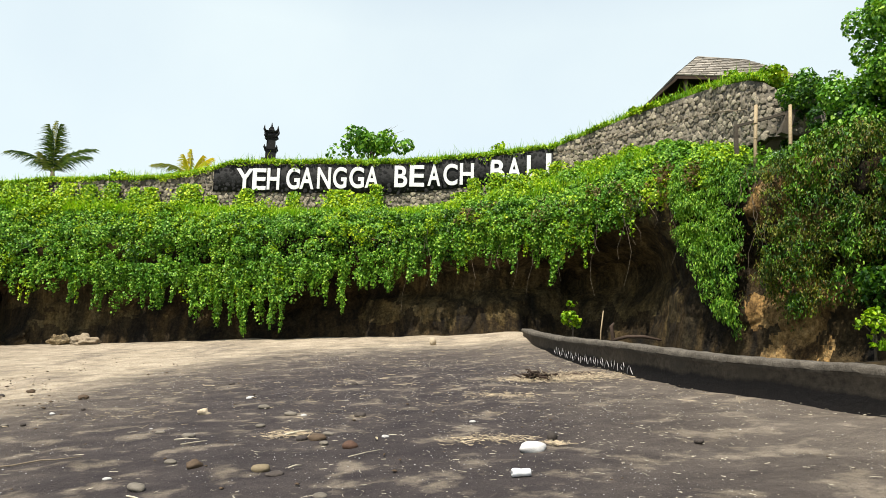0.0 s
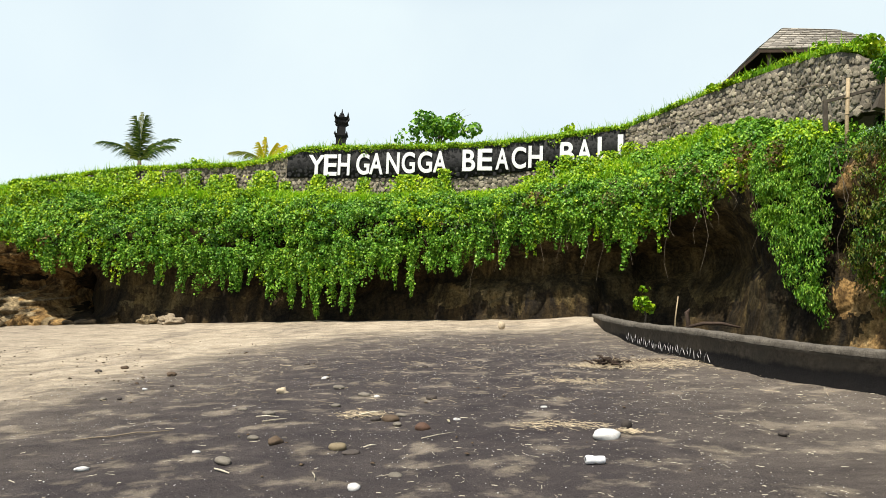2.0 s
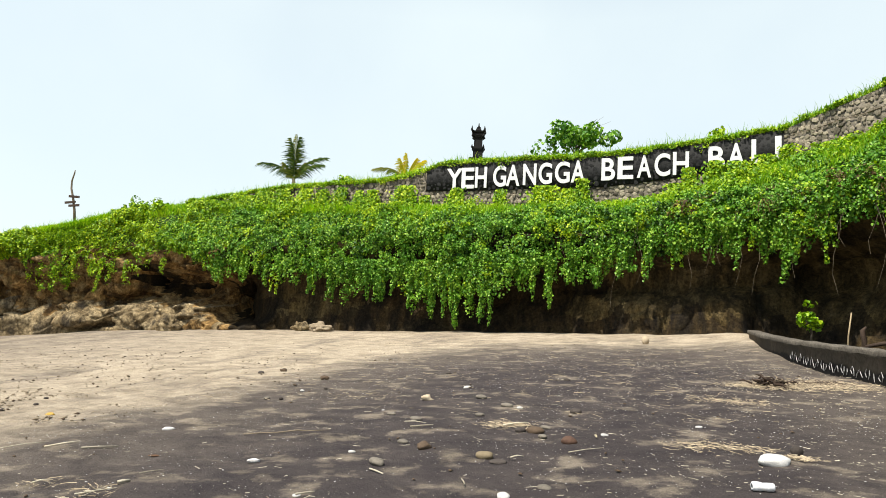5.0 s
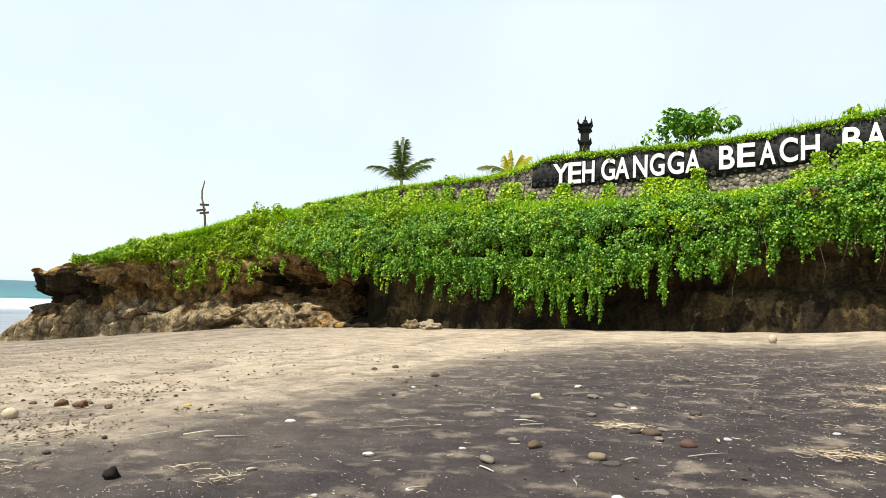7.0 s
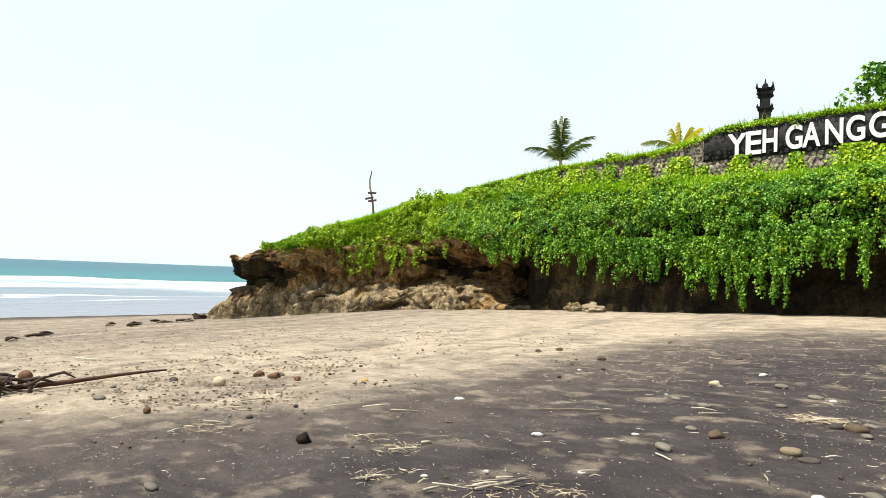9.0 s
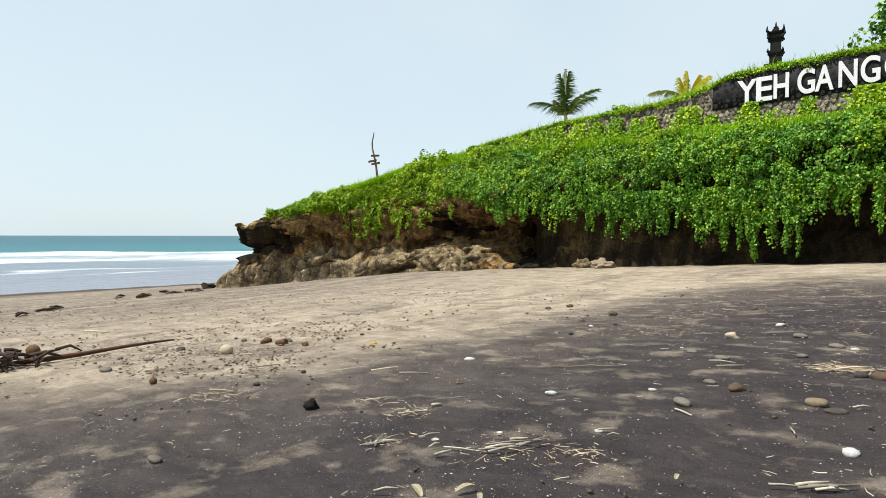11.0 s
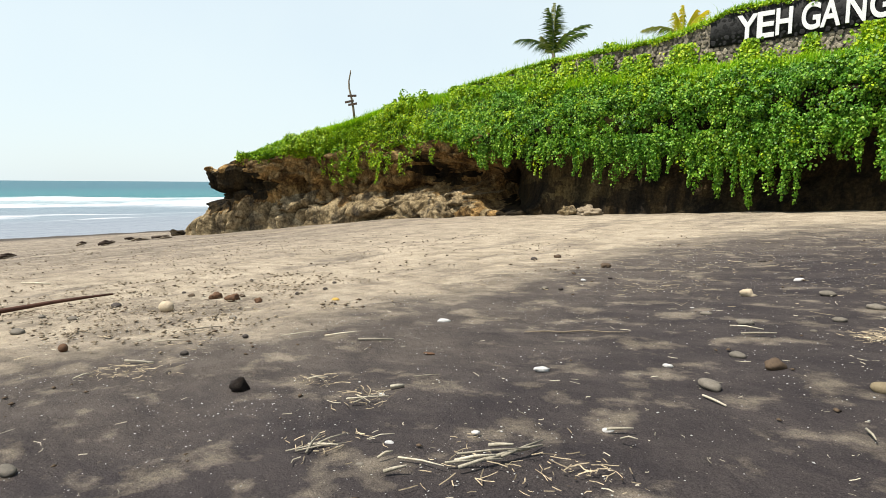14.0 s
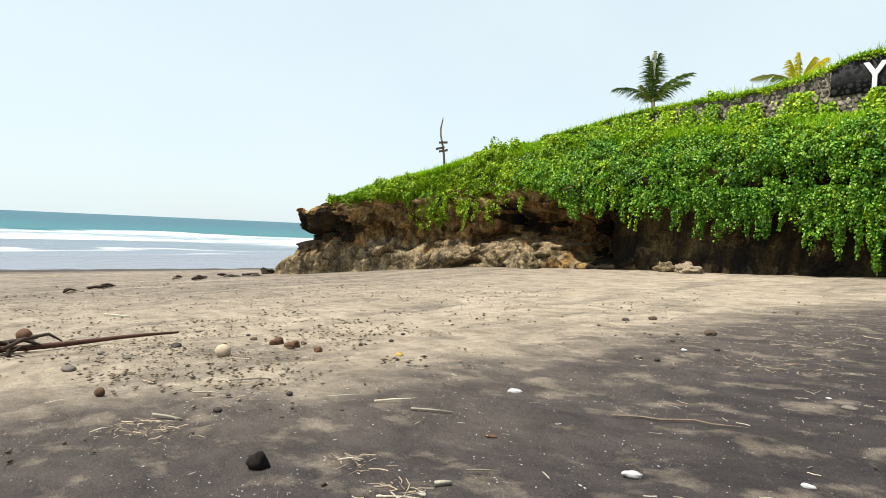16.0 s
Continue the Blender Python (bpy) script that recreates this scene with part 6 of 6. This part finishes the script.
tagged(tube("branch", [(x, y, float(ground_z(x, y)) + 0.02) for x, y, _ in twig_path], [0.006, 0.008, 0.009, 0.008, 0.007, 0.004], WOOD), "thin grey branch on dark sand", "stick")
for x, y, l, a, r in ((-4.31, 4.32, 0.1, 60, 0.014), (-7.0, 3.64, 0.3, 30, 0.012), (-5.6, 5.3, 0.35, 40, 0.01), (-2.4, 5.2, 0.2, -30, 0.008), (-16.5, 5.5, 0.7, 30, 0.02)):
    d = Vector((math.cos(radians(a)), math.sin(radians(a)), 0)) * l * 0.5
    q = Vector((x, y, float(ground_z(x, y)) + r * 1.6))
    tagged(tube("stick", [q - d, q + Vector((0, 0, 0.004)), q + d], [r, r, r * 0.8], STRAW, None, 6), "short bleached stick on the sand", "stick", "bleached sticks")
for x, y, l, m in ((-33.2, 12.1, 0.4, 5), (-31.4, 12.6, 0.5, 7), (-33.8, 14.9, 0.7, 6), (-33.2, 16.0, 0.9, 7), (-28.4, 7.9, 0.8, 5), (-26.5, 6.3, 0.5, 4)):
    t = new("driftwood_heap")
    t.location = (x, y, float(ground_z(x, y)))
    tagged(t, "low heap of dark driftwood far along the beach", "driftwood", "far driftwood")
    for i in range(m):
        a = random.uniform(-0.5, 0.5) + math.pi / 2
        c0 = Vector((random.gauss(0, 0.12), random.gauss(0, 0.25) * l, 0.05 + 0.03 * (i % 3)))
        d = Vector((math.cos(a), math.sin(a), random.uniform(-0.08, 0.18))) * random.uniform(0.2, 0.5) * l
        bend = Vector((random.uniform(-0.06, 0.06), 0, random.uniform(0, 0.08)))
        r = random.uniform(0.02, 0.06)
        tube("driftwood", [c0 - d, c0 + bend, c0 + d], [r, r, r * 0.4], DARKWOOD if i % 3 else WOOD, t, 6)

clump = new("root_clump")
clump.location = (1.75, 11.3, float(ground_z(1.75, 11.3)))
tagged(clump, "dark tangled root clump on straw", "driftwood")
for i in range(60):
    a = random.uniform(0, 2 * math.pi)
    q0 = Vector((random.gauss(0, 0.12), random.gauss(0, 0.1), random.uniform(0.02, 0.12)))
    d = Vector((math.cos(a), math.sin(a), random.uniform(-0.3, 0.4))) * random.uniform(0.08, 0.22)
    q1 = q0 + d * 0.5 + Vector((random.gauss(0, 0.03), random.gauss(0, 0.03), random.uniform(-0.02, 0.05)))
    q2 = q0 + d
    q2.z = max(q2.z, 0.01)
    r = random.uniform(0.006, 0.022)
    tube("root", [q0, q1, q2], [r, r * 0.9, r * 0.4], WOOD if i % 4 == 0 else DARKWOOD, clump, 5)


# ---- straw and fine litter ----
def straws(n, centres, spread, lengths, name, mat, label):
    """Scattered bits of straw: thin five-sided chips lying on the sand."""
    k = rng.integers(0, len(centres), n)
    c = np.array(centres)[k]
    x = c[:, 0] + rng.normal(0, 1, n) * spread * c[:, 2]
    y = c[:, 1] + rng.normal(0, 1, n) * spread * c[:, 2] * 0.8
    return straw_mesh(x, y, rng.uniform(*lengths, n) * rng.uniform(0.4, 1.0, n), name, mat, label)


def straw_mesh(x, y, L, name, mat, label):
    n = len(x)
    a = rng.normal(0.3, 1.3, n)
    z = ground_z(x, y)
    d = np.stack([np.cos(a), np.sin(a), rng.normal(0, 0.08, n)], -1) * (L * 0.5)[:, None]
    w = (rng.uniform(0.0012, 0.0032, n) * (1 + 1.5 * L))[:, None]
    s = np.stack([-np.sin(a), np.cos(a), 0 * a], -1) * w
    h = np.array([0, 0, 1.0]) * w * 1.4
    c = np.stack([x, y, z + 0.022 + np.abs(d[:, 2])], -1)
    bend = np.stack([-np.sin(a), np.cos(a), 0 * a], -1) * (rng.normal(0, 0.1, n) * L)[:, None]
    vs = np.stack([c - d - s, c - d + s, c - d + h, c + bend - s, c + bend + s, c + bend + h, c + d - s, c + d + s, c + d + h], 1).reshape(-1, 3)
    b = np.arange(n)[:, None] * 9
    f = np.concatenate([b + np.array([q]) for q in ((0, 3, 5, 2), (1, 2, 5, 4), (3, 6, 8, 5), (4, 5, 8, 7))])
    return tagged(solid(name, vs, f, mat), label, "straw", kind="stuff")


HEAPS = [(-1.75, 7.36, 0.12), (-1.6, 7.4, 0.08), (0.35, 6.75, 0.13), (0.75, 6.7, 0.12), (1.15, 6.4, 0.06), (1.75, 11.5, 0.24), (2.2, 11.6, 0.26), (2.6, 11.8, 0.24), (1.4, 11.3, 0.24), (0.7, 9.55, 0.18), (1.1, 9.5, 0.18), (2.0, 11.3, 0.22), (2.4, 11.5, 0.22)]
straws(1500, HEAPS, 1.15, (0.03, 0.16), "straw", GOLDSTRAW, "pale straw litter gathered on the dark sand")
HEAPS2 = [(-2.98, 3.6, 0.2), (-3.88, 3.33, 0.14), (-2.56, 3.86, 0.1), (-6.6, 3.5, 0.16), (-6.9, 3.35, 0.14), (-5.0, 4.15, 0.1), (-4.35, 4.0, 0.12), (-7.6, 4.6, 0.3), (-8.6, 5.6, 0.3), (-4.4, 9.0, 0.3)]
straws(420, HEAPS2, 1.1, (0.02, 0.16), "straw", GOLDSTRAW, "dry reed straw lying in small heaps")
straws(1300, [(1.4, 11.3, 0.26), (1.9, 11.2, 0.28), (2.4, 11.2, 0.28), (2.9, 11.4, 0.26)], 1.0, (0.03, 0.14), "straw", GOLDSTRAW, "thick heap of pale straw around the root clump")
straws(1300, [(1.7, 11.4, 0.26), (2.2, 11.6, 0.28), (2.6, 11.7, 0.2)], 1.0, (0.03, 0.1), "straw", DARKWOOD, "dark brown litter among the straw")
n = 2600
straw_mesh(rng.uniform(-16, 5, n), 1.0 + 19 * rng.uniform(0, 1, n) ** 1.3, 0.012 + 0.1 * rng.uniform(0, 1, n) ** 4, "straw", STRAW, "thin scatter of pale straw over the beach")
n = 2200
straw_mesh(rng.uniform(-10, 4, n), 8 + 13 * rng.uniform(0, 1, n), 0.03 + 0.22 * rng.uniform(0, 1, n) ** 4, "straw", GOLDSTRAW, "golden straw strewn towards the cliff")
n = 900
straw_mesh(rng.uniform(-34, -14, n), rng.uniform(2, 16, n), rng.uniform(0.05, 0.16, n), "straw", DARKWOOD, "dark wrack scattered on the light sand")
n = 1500
straw_mesh(rng.uniform(-26, -7, n), rng.uniform(3, 13, n), 0.03 + 0.2 * rng.uniform(0, 1, n) ** 3, "straw", GOLDSTRAW, "pale straw scattered on the light sand")
n = 2600
straw_mesh(rng.normal(1.6, 2.0, n), 3.5 + 12 * rng.uniform(0, 1, n), 0.012 + 0.05 * rng.uniform(0, 1, n) ** 2, "straw", STRAW, "short straw chips littering the dark sand by the low wall")


def reeds(rows, label, radius=0.007):
    """A loose heap of bleached reeds: each row gives both ends of one reed on the sand."""
    t = new("reed_heap")
    cx, cy = rows[0][0], rows[0][1]
    t.location = (cx, cy, float(ground_z(cx, cy)))
    tagged(t, label, "reeds", "heaps of reeds")
    for i, (x0, y0, x1, y1) in enumerate(rows):
        a, b = Vector((x0, y0, float(ground_z(x0, y0)) + 0.03)), Vector((x1, y1, float(ground_z(x1, y1)) + 0.03 + 0.012 * (i % 3)))
        m = a.lerp(b, 0.5) + Vector((0.05 * (b.y - a.y), -0.05 * (b.x - a.x), 0.014 * (i % 2))) * (1 if i % 2 else -1)
        r = radius * (0.6 + 0.5 * ((i * 7) % 5) / 4)
        tube("reed", [p - t.location for p in (a, m, b)], [r, r * 0.9, r * 0.5], STRAW, t, 5)


def dry_leaf(x, y, length, turn):
    """A pale curled dry leaf standing up from the sand."""
    bm = bmesh.new()
    rows = []
    for k in range(7):
        f = k / 6
        w = 0.16 * length * math.sin(math.pi * (0.12 + 0.83 * f)) + 0.004
        rows.append([bm.verts.new((w * q, length * (f - 0.5), 0.16 * length * math.sin(f * 2.6) + 0.35 * w * abs(q))) for q in (-1, 0, 1)])
    for r0, r1 in zip(rows, rows[1:]):
        for q in (0, 1):
            bm.faces.new((r0[q], r0[q + 1], r1[q + 1], r1[q]))
    bmesh.ops.solidify(bm, geom=bm.faces[:], thickness=0.003)
    ob = part("dry_leaf", bm, PALELEAF)
    ob.matrix_basis = pose(x, y, float(ground_z(x, y)) + 0.03, 6, 0, turn)
    tagged(ob, "pale curled dry leaf on the dark sand", "leaf", "dry leaves")


for x, y, l, a in ((-2.96, 2.72, 0.13, 70), (-2.74, 2.9, 0.12, -30), (-2.6, 2.86, 0.08, 40), (-1.85, 3.75, 0.06, 10), (-0.66, 6.9, 0.07, 25)):
    dry_leaf(x, y, l, a)
reeds(((-1.42, 3.97, -1.28, 4.03), (-1.28, 4.0, -1.02, 4.16), (-1.24, 4.06, -1.1, 4.06), (-1.2, 4.02, -1.06, 4.1), (-1.3, 4.04, -1.16, 4.14), (-3.2, 2.6, -3.05, 2.66), (-2.9, 2.62, -2.78, 2.7)), "short split bamboo sticks on dark sand", 0.012)
reeds(((-4.02, 3.17, -3.88, 3.38), (-3.95, 3.29, -3.89, 3.5), (-3.9, 3.22, -4.01, 3.4), (-3.97, 3.2, -3.8, 3.42), (-3.99, 3.3, -3.8, 3.36), (-3.73, 3.51, -3.6, 3.6)), "small heap of bleached reeds on dark sand")
reeds(((-3.14, 3.5, -2.94, 3.71), (-3.12, 3.55, -2.98, 3.71), (-3.1, 3.81, -2.97, 3.85), (-2.96, 3.73, -2.91, 4.04), (-3.0, 3.66, -2.86, 3.96), (-3.16, 3.62, -2.88, 3.86), (-3.05, 3.5, -2.9, 3.9)), "larger heap of bent bleached reeds", 0.011)
reeds(((-3.39, 3.42, -3.12, 3.47), (-3.48, 3.36, -3.45, 3.44), (-3.33, 3.26, -3.24, 3.33)), "few bleached reeds lying apart", 0.01)
reeds(((-5.11, 4.18, -4.85, 4.12), (-5.08, 4.1, -4.95, 4.2), (-4.41, 3.93, -4.12, 4.05), (-4.4, 4.02, -4.2, 3.96), (-4.37, 4.55, -4.19, 4.64), (-4.3, 3.9, -4.22, 4.1)), "thin scattered reeds beside the black husk", 0.006)
reeds(((-7.9, 3.95, -7.98, 4.21), (-7.74, 4.1, -7.35, 4.29), (-6.11, 5.08, -5.88, 5.3), (-6.9, 3.05, -6.95, 3.22), (-8.1, 4.6, -7.8, 4.9), (-6.6, 4.9, -6.2, 5.2)), "long thin reeds at the edge of the light sand", 0.009)
reeds(((-0.85, 6.17, -0.54, 6.39), (-2.9, 7.14, -2.6, 7.06), (-2.74, 6.91, -2.47, 6.94), (-1.35, 5.88, -1.24, 5.96), (-2.7, 4.36, -2.57, 4.42), (-2.58, 4.28, -2.48, 4.27), (-1.6, 5.14, -1.54, 5.01), (-1.74, 7.32, -1.47, 7.46)), "single bleached reeds among the pebbles", 0.009)
WRACK = [(-12.5, 5.2, 0.7), (-11.0, 4.4, 0.5), (-10.2, 5.4, 0.5), (-9.4, 6.0, 0.5), (-13.0, 3.4, 0.6), (-24, 6.5, 1.6), (-27, 9, 1.6), (-30, 12, 1.5), (-22, 5, 1.5)]
straws(700, WRACK, 1.0, (0.03, 0.13), "wrack", DARKWOOD, "dark drift wrack in a loose line on the sand")
straws(600, WRACK, 1.0, (0.03, 0.16), "wrack", STRAW, "pale drift reeds in a loose line on the sand")


def chips(n, x0, x1, y0, y1, lo, hi, mat, name, label, power=1.0):
    """Many tiny pebbles, joined: flattened octahedra."""
    x, y = rng.uniform(x0, x1, n), y0 + (y1 - y0) * rng.uniform(0, 1, n) ** power
    keep = fbm(np.stack([x, y, 0 * x], -1), 0.55, 3, 17.0) > rng.normal(0.05, 0.25, n)
    x, y = x[keep], y[keep]
    n = len(x)
    r = lo + (hi - lo) * rng.uniform(0, 1, n) ** 3
    c = np.stack([x, y, ground_z(x, y) + r * 0.3 + 0.008], -1)
    az = rng.uniform(0, 6.3, n)
    a = np.stack([np.cos(az), np.sin(az), 0 * az], -1) * r[:, None]
    b = np.stack([-np.sin(az), np.cos(az), 0 * az], -1) * (r * rng.uniform(0.5, 0.9, n))[:, None]
    h = np.array([0, 0, 1.0]) * (r * 0.34)[:, None]
    k4 = rng.uniform(0.5, 1.2, (4, n, 1))
    vs = np.stack([c + a * k4[0] + 0.3 * b, c + b * k4[1], c - a * k4[2] - 0.2 * b, c - b * k4[3], c + h + 0.3 * a * (k4[0] - 0.8), c - h], 1).reshape(-1, 3)
    k = np.arange(n)[:, None] * 6
    f = np.concatenate([k + np.array([q]) for q in ((0, 1, 4), (1, 2, 4), (2, 3, 4), (3, 0, 4), (1, 0, 5), (2, 1, 5), (3, 2, 5), (0, 3, 5))])
    return tagged(solid(name, vs, f, mat), label, "pebbles", kind="stuff")


chips(42000, -9.5, 5, 1, 19, 0.002, 0.0115, WHITESTONE, "shell_bits", "tiny white shell and coral bits on the sand", 1.5)
chips(1500, -9.5, 5, 1, 15, 0.005, 0.017, WHITESTONE, "shell_bits", "larger white shell bits on the dark sand", 1.4)
chips(3600, -32, -6, 2, 18, 0.006, 0.055, BROWNSTONE, "pebbles", "small dark pebbles on light sand")
chips(6200, -30, -7, 2, 15, 0.006, 0.05, PALE_ROCK, "pebbles", "small tan pebbles scattered on light sand")
chips(3000, -28, 5, 2, 20, 0.008, 0.04, BROWNSTONE, "pebbles", "small brown pebbles on the beach")
chips(3600, -14, -7.5, 3.5, 8.5, 0.008, 0.055, PALE_ROCK, "pebbles", "tan shell and husk bits in the drift line")


# ---- rough cap of the low wall ----
capv = []
rough = 0.028 * fbm(np.stack([q_low, 0 * q_low, 0 * q_low], -1), 2.6, 5, 3.0)
for dd, zz in ((0.145, topz - 0.04), (0.155, topz + 0.02), (0.13, topz + 0.05), (-0.17, topz + 0.05), (-0.24, topz + 0.03), (-0.24, topz - 0.05)):
    chip = rough + 0.012 * fbm(np.stack([q_low, 0 * q_low + 9 * dd, zz], -1), 9.0, 3, 5.0)
    capv.append(np.concatenate([c_low + nrm2 * (dd + chip)[:, None], (zz + 0.6 * chip)[:, None]], 1))
cap = solid("wall_cap", np.stack(capv, 1).reshape(-1, 3), grid_faces(len(q_low), 6), CAP)
cap.parent = low_wall
tagged(cap, "worn concrete cap, coloured lighter for sun on its top")
